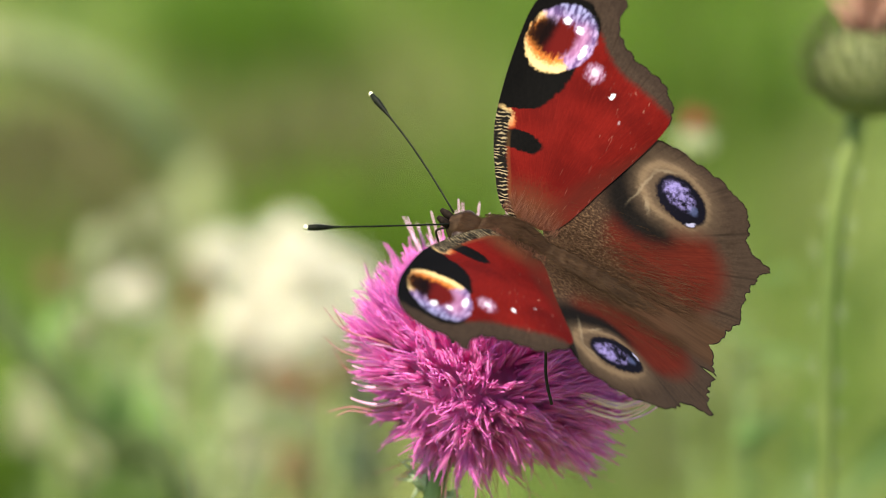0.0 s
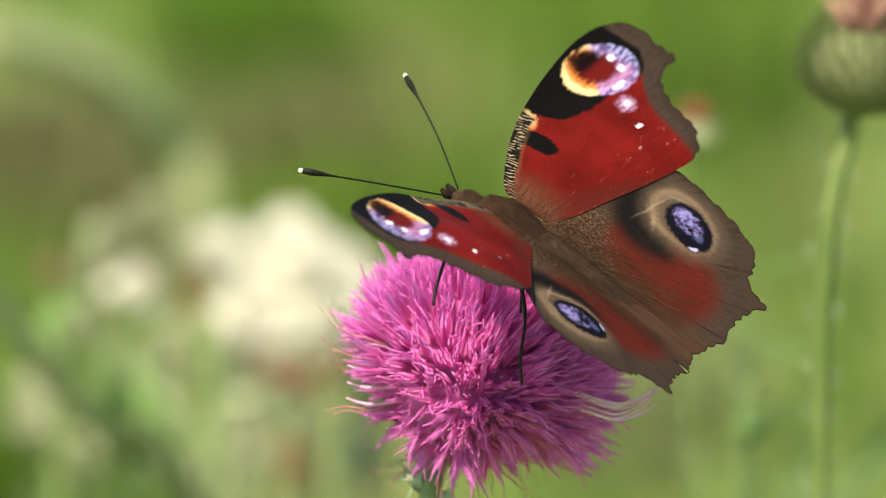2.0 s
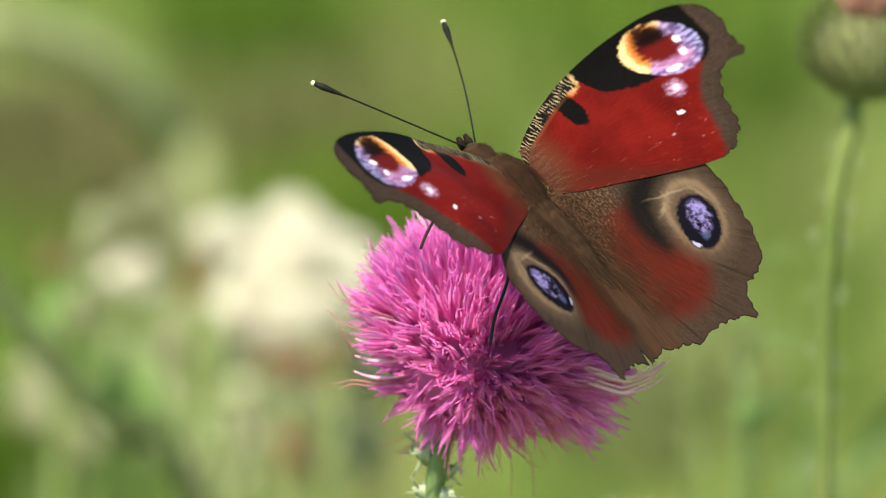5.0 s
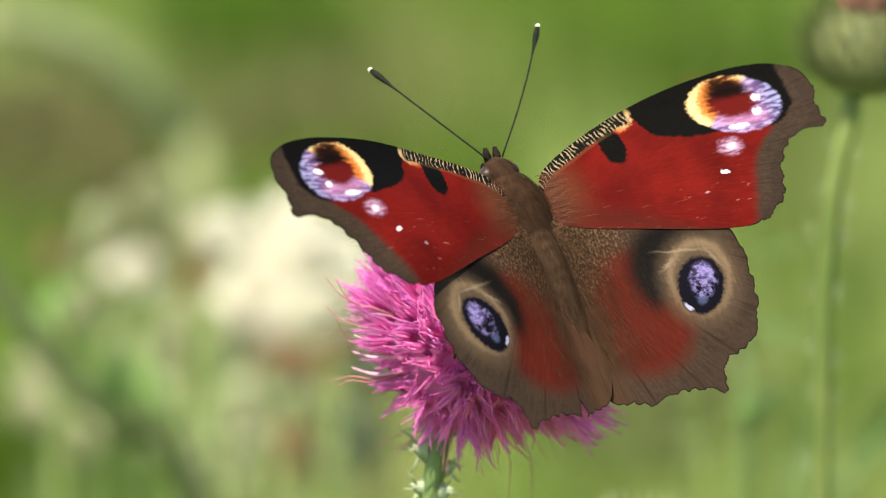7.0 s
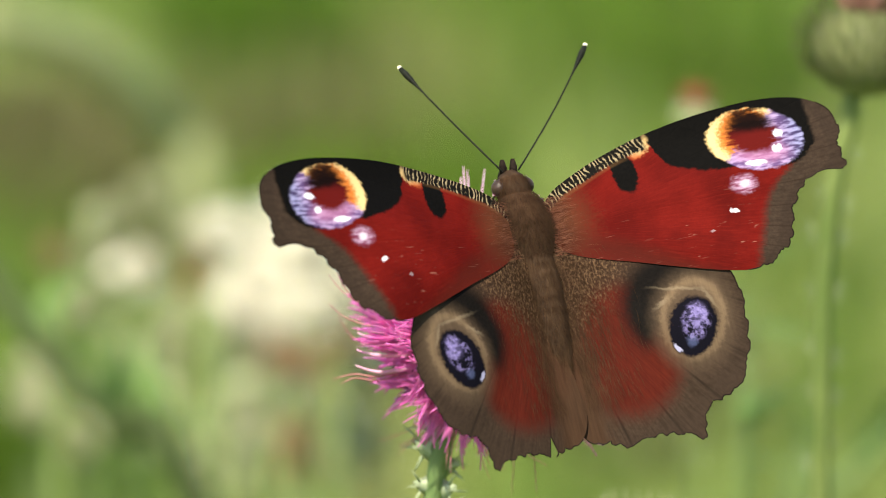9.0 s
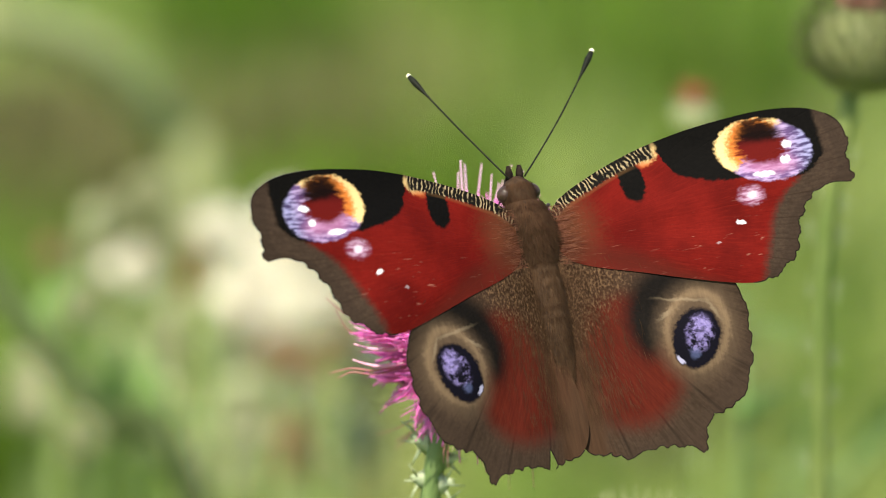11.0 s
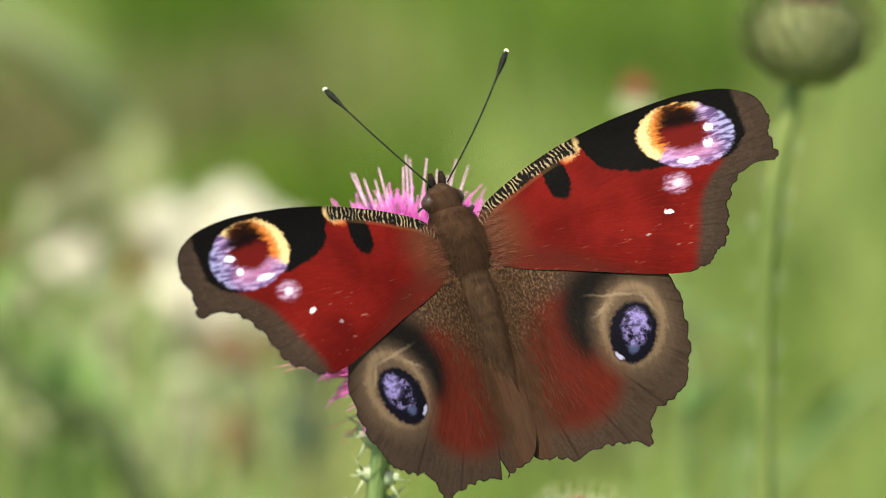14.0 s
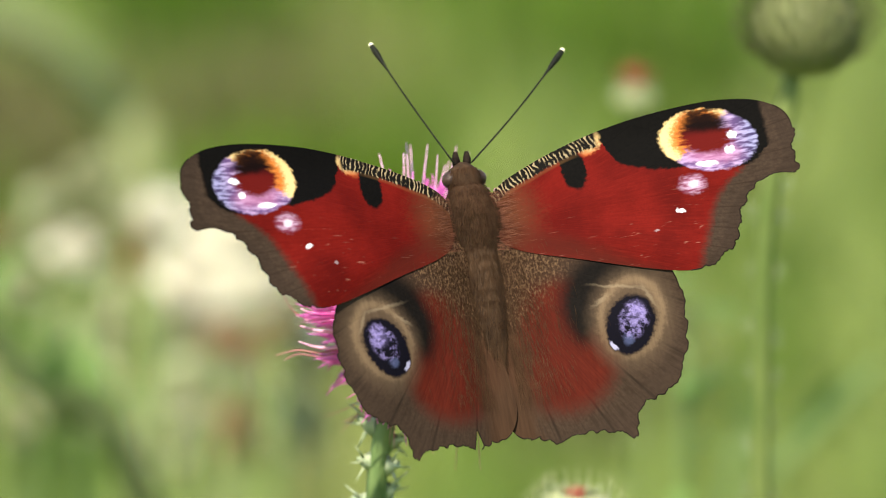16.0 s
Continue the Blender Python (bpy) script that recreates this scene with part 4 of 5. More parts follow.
def build_butterfly():
    root = empty("butterfly")
    tagged(root, "peacock butterfly with red wings and blue eyespots on the thistle", "butterfly")
    rng = random.Random(77)
    wings = {}
    for side, nm in ((-1, "left"), (1, "right")):
        data, margin = wing_data(HIND, side, 4, 17, hind_camber, -0.07, side < 0, 0.30 if side < 0 else -0.12)
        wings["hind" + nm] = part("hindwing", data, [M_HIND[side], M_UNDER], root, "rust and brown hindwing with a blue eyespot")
        part("wing_margin", tube(margin, [0.062 * MM] * len(margin), 5), M_MARGIN, wings["hind" + nm], "thin dark scalloped margin")
        data, margin = wing_data(FORE, side, 9, 18, fore_camber, 0.0)
        wings["fore" + nm] = part("forewing", data, [M_FORE, M_UNDER], root, "red forewing with a yellow and lilac eyespot")
        part("wing_margin", tube(margin, [0.062 * MM] * len(margin), 5), M_MARGIN, wings["fore" + nm], "thin dark scalloped margin")
    # abdomen in rings
    prof = []
    for i in range(29):
        t = i / 28
        w = 2.05 * (math.sin(math.pi * (0.30 + 0.68 * t)) ** 0.75) * (1 + 0.035 * math.cos(i * math.pi))
        prof.append((9.5 - 15.8 * t, w, w * 0.85, -0.75 - 0.3 * t))
    part("abdomen", lathe_y(prof), M_BODY, root, "furry brown abdomen")
    th = [(7.2, 1.2, 1.1, -1.5), (8.2, 2.1, 1.8, -1.4), (10.2, 2.75, 2.4, -1.3), (12.2, 2.95, 2.6, -1.3), (14.0, 2.5, 2.3, -1.5), (15.2, 1.8, 1.7, -1.8), (15.9, 0.9, 0.9, -1.9)]
    part("thorax", lathe_y(smooth_profile(th)), M_BODY, root, "furry dark brown thorax")
    hd = [(14.9, 0.8, 0.8, -1.9), (15.4, 1.5, 1.45, -1.9), (16.4, 1.75, 1.6, -1.95), (17.4, 1.35, 1.3, -2.0), (18.1, 0.6, 0.6, -2.05)]
    head = part("head", lathe_y(smooth_profile(hd)), M_BODY, root, "brown furry head")
    for side in (-1, 1):
        part("eye", ball((side * 1.35, 16.5, -1.85), 0.85), M_EYE, head)
        pts = [Vector((side * 0.45, 17.3, -2.1)), Vector((side * 0.55, 18.5, -1.8)), Vector((side * 0.55, 19.2, -1.6))]
        part("palp", tube([p * MM for p in pts], [0.42 * MM, 0.40 * MM, 0.2 * MM], 8), M_MARGIN, head)
    # fur
    roots = []
    for _ in range(9000):
        y = rng.uniform(8.5, 17.4)
        a = rng.uniform(-0.25, math.pi + 0.25)
        w = 2.9 * math.exp(-((y - 12.0) / 4.6) ** 2) + 0.1 if y < 15.4 else 1.6
        n = Vector((math.cos(a), 0, math.sin(a)))
        roots.append((Vector((n.x * w, y, (-1.3 if y < 15.4 else -1.95) + n.z * w * 0.88)), n))
    part("thorax_fur", hairs(rng, roots, 1.0, (0, -1.6, -0.1), 0.013), M_FUR, root, "long brown hairs on the thorax", False)
    roots = []
    for _ in range(5200):
        y = rng.uniform(-5.5, 9)
        a = rng.uniform(-0.2, math.pi + 0.2)
        t = (9.5 - y) / 15.8
        w = 2.05 * math.sin(math.pi * (0.30 + 0.68 * t)) ** 0.75
        n = Vector((math.cos(a), 0, math.sin(a)))
        roots.append((Vector((n.x * w, y, -0.75 - 0.3 * t + n.z * w * 0.84)), n))
    part("abdomen_fur", hairs(rng, roots, 0.9, (0, -2.0, -0.1), 0.012), M_FUR, root, "short brown hairs on the abdomen", False)
    # hair on the wing roots
    for side, nm in ((-1, "left"), (1, "right")):
        roots = [(Vector((side * u, v, hind_camber(u, v) - 0.07)), Vector((0, 0, 1))) for u, v in ((abs(rng.gauss(0, 2.3)) - 0.6, rng.uniform(-6.0, 9.0)) for _ in range(1500))]
        part("wing_hair", hairs(rng, roots, 1.9, (side * 0.3, -2.6, -0.3), 0.010), M_FUR, wings["hind" + nm], "", False)
        roots = [(Vector((side * abs(rng.gauss(0.2, 0.9)), v, 0.0)), Vector((0, 0, 1))) for v in (rng.uniform(8.6, 14.3) for _ in range(380))]
        part("wing_hair", hairs(rng, roots, 1.5, (side * 1.8, -0.1, -0.35), 0.010), M_FURTAN, wings["fore" + nm], "tan hairs at the wing root", False)
    # antennae
    ants = {}
    for side, nm in ((-1, "left"), (1, "right")):
        pts, rad = [], []
        for i in range(17):
            t = i / 16
            pts.append(Vector((side * 0.25 * math.sin(t * 3.1), 15.4 * t, 0.25 * math.sin(t * 3.1))) * MM)
            rad.append((0.082 if t < 0.80 else 0.082 + 0.22 * math.sin(min(1.0, (t - 0.80) / 0.14) * 1.57)) * (1 + 0.10 * (i % 2)) * MM)
        rad[-1] = 0.22 * MM
        ants[nm] = part("antenna", tube(pts, rad, 8), M_ANT, root, "thin dark antenna with a club")
        part("antenna_tip", ball((0, 15.45, 0), 0.25), M_ANTTIP, ants[nm], "cream antenna tip")
    # legs and tongue
    for (x, y), knee, foot in (((1.1, 13.6), (3.6, 15.5, -3.6), (4.2, 14.8, -9.6)), ((-1.1, 13.6), (-5.2, 14.6, -2.6), (-8.8, 12.6, -7.2)),
                               ((1.2, 10.6), (3.4, 9.0, -4.2), (3.6, 7.4, -10.4)), ((-1.2, 10.2), (-4.8, 5.6, -4.2), (-8.2, 1.6, -8.9))):
        pts = [Vector((x, y, -2.0)), Vector(knee), (Vector(knee) * 0.35 + Vector(foot) * 0.65) + Vector((0, 0.3, 0)), Vector(foot)]
        part("leg", tube([p * MM for p in smooth_line(pts, 5, False)] + [pts[-1] * MM], [0.20 * MM] * 6 + [0.15 * MM] * 10, 7), M_DARK, root)
    tongue = [Vector((0, 17.6, -2.6)), Vector((0, 18.6, -3.8)), Vector((0.3, 17.4, -6.0)), Vector((0.4, 16.9, -9.0))]
    part("proboscis", tube([p * MM for p in smooth_line(tongue, 6, False)], [0.11 * MM] * 18, 6), M_DARK, root)
    return root, wings, ants


def smooth_profile(rows, per=4):
    out = [tuple(r) for r in smooth_line(rows, per, False)]
    return out + [rows[-1]]


butterfly, WINGS, ANTS = build_butterfly()
forewing_left, forewing_right = WINGS["foreleft"], WINGS["foreright"]
hindwing_left, hindwing_right = WINGS["hindleft"], WINGS["hindright"]
antenna_left, antenna_right = ANTS["left"], ANTS["right"]


# ---- thistles in bud behind ----
def florets_tuft(parent, c, axis, n, length, spread, mat, rng, name="florets", label=""):
    pieces = []
    turn = frame_to(axis)
    for _ in range(n):
        a, r = rng.uniform(0, 6.28), spread * math.sqrt(rng.random())
        d = turn @ Vector((math.sin(r) * math.cos(a), math.sin(r) * math.sin(a), math.cos(r)))
        ln = length * rng.uniform(0.75, 1.1)
        p0 = Vector(c) + d * length * 0.12
        bend = Vector((rng.uniform(-1, 1), rng.uniform(-1, 1), rng.uniform(-.5, .5))) * ln * 0.10
        pieces.append(tube([p0, p0 + d * ln * 0.5 + bend * 0.4, p0 + d * ln + bend], [length * 0.022, length * 0.028, length * 0.012], 4))
    return part(name, join(pieces)[:2], mat, parent, label)


def bud_thistle(at, top, radius, seed, pink, label, stem_r=1.3, lobes=0.40, tuft_len=7.0, spread=0.5, mats=(M_BRACT, M_SPINE), tufts=1, squash=1.0):
    """A closed thistle head on a spiny stem; top is relative to the foot."""
    rng = random.Random(seed)
    root = empty("thistle_bud", (*at, 0))
    tagged(root, label, "thistle", "thistles in bud")
    top = Vector(top)
    pts = [(0.02, 0.03, 0), (0.012, 0.015, top.z * 0.45), (top.x * 0.4 - 0.16 * radius, top.y, top.z * 0.9), tuple(top - Vector((0.22 * radius, 0, radius * 0.85 * squash)))]
    spiny_stem(root, pts, stem_r * MM, 6 * MM, seed, lobes, mats=(M_STEMPALE, M_SPINE), wing=1.6)
    involucre(root, top, (0.05, 0, 1), radius, 7, 17, mats, radius / MM * 0.44, radius / MM * 0.24, squash)
    if tufts > 1:
        florets_tuft(root, top + Vector((0, 0, radius * 0.2)), (0.05, 0, 1), 60, tuft_len * MM * 0.8, spread * 1.6, M_BUDPINK, rng, "floret_tuft", "faded florets round the tip")
    florets_tuft(root, top + Vector((0, 0, radius * 0.55)), (0.05, 0, 1), 90, tuft_len * MM, spread, pink, rng, "floret_tuft", "faded reddish florets at the tip")
    return root


BUD = (0.0416, 0.0990)
bud_plant = bud_thistle(BUD, (0.0054, 0.0060, 0.5976), 6.18 * MM, 31, M_BUDPINK, "green thistle bud with fading reddish florets on a tall stem", 1.10, 0.40, 10.2, 0.42, mats=(M_BRACT, M_BRACTTIP), tufts=2, squash=0.84)
bud_thistle((0.0352, 0.2570), (-0.0010, 0.0010, 0.5600), 2.5 * MM, 32, M_BUDRED, "small thistle bud with a red tip", 0.42, 0.50, 3.0, 0.8, (M_PALE, M_SPINE), squash=0.68)
bud_thistle((0.0190, 0.0475), (0.0009, 0.0, 0.5556), 4.5 * MM, 33, M_BUDRED, "spiny whitish thistle bud with a purple tip", 0.9, 0.45, 2.0, 0.6, (M_PALE, M_PALE))


def leafy_stalk(at, height, lean, seed, mat, leafmat, r, first, label, name="leafy_weed", leaf_len=14.0, gap=8.0, thick=None):
    """A stalk with small jagged leaves from height first up."""
    rng = random.Random(seed)
    root = empty(name, (*at, 0))
    tagged(root, label, "weed", "weeds behind the thistle")
    line = smooth_line([(0, 0, 0), (lean[0] * 0.3, lean[1] * 0.3, height * 0.5), (lean[0], lean[1], height)], 12, False)
    part("stalk", tube(line, [r * MM * (1.2 - 0.7 * i / len(line)) for i in range(len(line))], 8), mat, root)
    z = first
    me = []
    for k in range(4):
        v, f = [], []
        n = 8
        for i in range(n + 1):
            t = i / n
            w = leaf_len * 0.22 * math.sin(math.pi * min(1, t * 0.92 + 0.06)) * (1.15 if i % 2 else 0.7)
            for s in (-1, 0, 1):
                v.append(Vector((s * w, leaf_len * t, -leaf_len * 0.35 * t * t + (0.12 * w if s else 0))) * MM)
        for i in range(n):
            for s in (0, 1):
                a = i * 3 + s
                f.append((a, a + 1, a + 4, a + 3))
        me.append(shared("leaf", (v, f, [0] * len(f)), [leafmat]))
    while z < height:
        t = z / height
        j = min(int(t * (len(line) - 1)), len(line) - 1)
        ob = new("leaf", me[rng.randrange(4)])
        ob.parent = root
        ob.matrix_basis = Matrix.Translation(Vector(line[j]) + Vector((0, 0, z - line[j][2]))) @ pose(0, 0, 0, rng.uniform(-10, 45), 0, rng.uniform(0, 360)) @ Matrix.Scale(rng.uniform(0.6, 1.1), 4)
        z += gap * MM * rng.uniform(0.6, 1.4)
    return root


leafy_stalk((0.0405, 0.2500), 0.545, (0.0005, 0.0), 51, M_STEM, M_LEAF, 1.0, 0.42, "spindly green weed with small jagged leaves", leaf_len=10.0, gap=3.2)


# ---- withered seed heads ----
def seed_head(x, y, z, radius, seed, fluff, husk=True, label="withered thistle head bursting with cream fluff"):
    rng = random.Random(seed)
    root = empty("seed_head", (x, y, 0))
    tagged(root, label, "seed head", "withered thistles")
    top = Vector((0, 0, z))
    lean = Vector((rng.uniform(-.03, .03), rng.uniform(0, .05), 0))
    line = smooth_line([tuple(lean), tuple(lean * 0.4 + Vector((0, 0, z * 0.6))), (0, 0, z - radius * 0.9)], 8, False)
    part("stem", tube(line, [0.6 * MM] * len(line), 7), M_STEM, root)
    if husk:
        pieces = []
        for i in range(22):
            a, t = i * 2.4, 0.35 + 0.5 * rng.random()
            d = Vector((math.cos(a) * t, math.sin(a) * t, rng.uniform(-0.1, 0.9))).normalized()
            p0 = top - Vector((0, 0, radius * 0.75))
            pieces.append(tube([p0, p0 + d * radius * 0.45, p0 + d * radius * 0.8], [radius * 0.10, radius * 0.08, radius * 0.01], 4))
        tagged(part("husk", join(pieces)[:2], M_HUSK, root, "dry brown husk"), kind="stuff")
    pieces = []
    for i in range(520):
        d = Vector((rng.gauss(0, 1), rng.gauss(0, 1), rng.gauss(0.25, 1))).normalized()
        r = radius * rng.uniform(0.45, 1.0) * (1.15 + 0.6 * noise.noise(d * 1.7 + Vector((seed * 3.1, 0, 0))))
        p0 = top + d * radius * 0.12
        bend = Vector((rng.gauss(0, .15), rng.gauss(0, .15), rng.gauss(0, .15))) * r
        pieces.append(tube([p0, p0 + d * r * 0.55 + bend, p0 + d * r], [radius * 0.030, radius * 0.045, radius * 0.020], 3, False))
    for k in range(6):
        o = Vector((rng.gauss(0, 0.42), rng.gauss(0, 0.35), rng.gauss(0, 0.38))) * radius
        cv, cf = ball((0, 0, 0), radius * rng.uniform(0.28, 0.52) / MM, 12, 8)
        cv = [top + o + Vector((p.x, p.y, p.z * 0.8)) * (1 + 0.5 * noise.noise(p * 260.0 + Vector((seed + k, 0, 0)))) for p in cv]
        pieces.append((cv, cf, 0))
    tagged(part("fluff", join(pieces)[:2], fluff, root, "cream seed fluff"), kind="stuff")
    return root


for i, (x, y, z, r, fl, hk) in enumerate((
    (-0.0306, 0.5933, 0.4706, 0.0074, M_PAPPUS, True),
    (-0.0229, 0.5585, 0.4685, 0.0077, M_PAPPUS, True),
    (-0.0354, 0.5914, 0.4600, 0.0070, M_PAPPUS, True),
    (-0.0280, 0.5751, 0.4800, 0.0040, M_PAPPUS, True),
    (-0.0184, 0.5716, 0.4726, 0.0054, M_PAPPUS, True),
    (-0.0239, 0.5342, 0.4818, 0.0062, M_PAPPUS, True),
    (-0.0317, 0.5909, 0.4562, 0.0060, M_PAPPUS, True),
    (-0.0392, 0.5185, 0.4888, 0.0041, M_PAPPUS, True),
    (-0.0527, 0.5391, 0.4907, 0.0043, M_PALE, False),
    (-0.0565, 0.5505, 0.4745, 0.0041, M_PAPPUS, True),
    (-0.0488, 0.5744, 0.4540, 0.0062, M_PALE, False),
    (-0.0449, 0.5302, 0.4701, 0.0046, M_PALE, False),
    (-0.0165, 0.5772, 0.4352, 0.0064, M_PALE, False),
    (-0.0155, 0.5892, 0.4456, 0.0054, M_PALE, False),
    (-0.0738, 0.5243, 0.4552, 0.0041, M_PALE, False),
    (-0.0508, 0.5574, 0.4445, 0.0061, M_PALE, False),
    (-0.0347, 0.5118, 0.4562, 0.0063, M_PALE, False),
    (-0.0418, 0.5391, 0.4394, 0.0054, M_PALE, False),
    (-0.0601, 0.5218, 0.4896, 0.0036, M_PALE, False),
    (-0.0402, 0.5878, 0.4492, 0.0056, M_PALE, False),
    (-0.0233, 0.5451, 0.4486, 0.0052, M_PALE, False),
    (-0.0090, 0.5877, 0.4515, 0.0046, M_PAPPUS, True),
    (-0.0675, 0.5768, 0.4627, 0.0043, M_PALE, False),
    (-0.0732, 0.5826, 0.4559, 0.0039, M_PALE, False),
    (-0.0668, 0.6053, 0.4663, 0.0037, M_PALE, False),
    (-0.0478, 0.5667, 0.4774, 0.0036, M_PALE, False),
    (-0.0775, 0.5808, 0.4476, 0.0036, M_PALE, False),
    (-0.0603, 0.6012, 0.4472, 0.0044, M_PALE, False),
    (-0.0689, 0.5783, 0.4361, 0.0043, M_PALE, False),
)):
    seed_head(x, y, z, r, 200 + i, fl, hk, "withered thistle head bursting with cream fluff" if fl is M_PAPPUS else "pale greenish withered flower head")


def dry_husk(x, y, z, r, seed):
    """A dead brown head, empty of seeds."""
    rng = random.Random(seed)
    root = empty("dry_flower_head", (x, y, 0))
    tagged(root, "dead brown thistle head on a dry stem", "seed head", "withered thistles")
    part("stem", tube([(0.05 * math.sin(seed * 2.3), 0.03, 0), (0.022 * math.sin(seed * 2.3), 0.015, z * 0.6), (0, 0, z - r * 0.5)], [1.0 * MM] * 3, 7), M_STEMPALE, root)
    pieces = []
    for i in range(220):
        d = Vector((rng.gauss(0, 1), rng.gauss(0, 1), rng.gauss(0, 0.9))).normalized()
        p0 = Vector((0, 0, z))
        pieces.append(tube([p0, p0 + d * r * 0.6, p0 + d * r], [r * 0.10, r * 0.09, r * 0.01], 4))
    tagged(part("husk", join(pieces)[:2], M_HUSK, root, "dry brown bracts"), kind="stuff")
    return root


for i, (x, y, z, r) in enumerate((
    (-0.0273, 0.4803, 0.4750, 0.0039),
    (-0.0229, 0.4596, 0.4778, 0.0033),
    (-0.0176, 0.4575, 0.4818, 0.0029),
    (-0.0246, 0.4686, 0.4583, 0.0041),
    (-0.0253, 0.4570, 0.4661, 0.0035),
    (-0.0423, 0.4790, 0.4878, 0.0031),
    (-0.0665, 0.4706, 0.4951, 0.0027),
    (-0.0411, 0.4738, 0.4929, 0.0025),
)):
    dry_husk(x, y, z, r, 300 + i)


def leaning_stem(points, r, label, mat):
    root = empty("leaning_stem", points[0])
    tagged(root, label, "stem", "weeds behind the thistle")
    base = Vector(points[0])
    line = smooth_line([tuple(Vector(p) - base) for p in points], 8, False)
    part("stalk", tube(line, [r] * len(line), 8), mat, root)
    rng = random.Random(int(r * 1e6))
    v, f = blade(rng, 0.016, 0.006, 0.5, 0.0, 5)
    me = shared("leaf", (v, f, [0] * len(f)), [M_LEAF])
    for k in range(2, len(line) - 2, 4):
        ob = new("leaf", me)
        ob.parent = root
        ob.matrix_basis = Matrix.Translation(Vector(line[k])) @ pose(0, 0, 0, rng.uniform(-50, 50), rng.uniform(-50, 50), rng.uniform(0, 360))
    return root


leaning_stem([(0.10, 0.36, 0.0), (0.03, 0.365, 0.30), (-0.0371, 0.3619, 0.4766), (-0.0498, 0.3745, 0.4877), (-0.0610, 0.3866, 0.4959), (-0.0768, 0.4099, 0.5091)], 0.0023, "dark green leaning plant stem", M_DARKSTEM)
leaning_stem([(0.03, 1.02, 0.0), (-0.0555, 0.9938, 0.3708), (-0.0642, 1.0006, 0.4019), (-0.0755, 0.9846, 0.4226), (-0.0908, 0.9678, 0.4395), (-0.1167, 0.9399, 0.4523)], 0.0054, "pale olive arching grass stalk", M_ARCH)
leaning_stem([(0.0, 0.37, 0.0), (0.03, 0.37, 0.30), (0.0532, 0.3803, 0.4671), (0.0622, 0.3823, 0.4763), (0.0799, 0.3861, 0.4938)], 0.0011, "thin green leaning weed stalk", M_STEM)


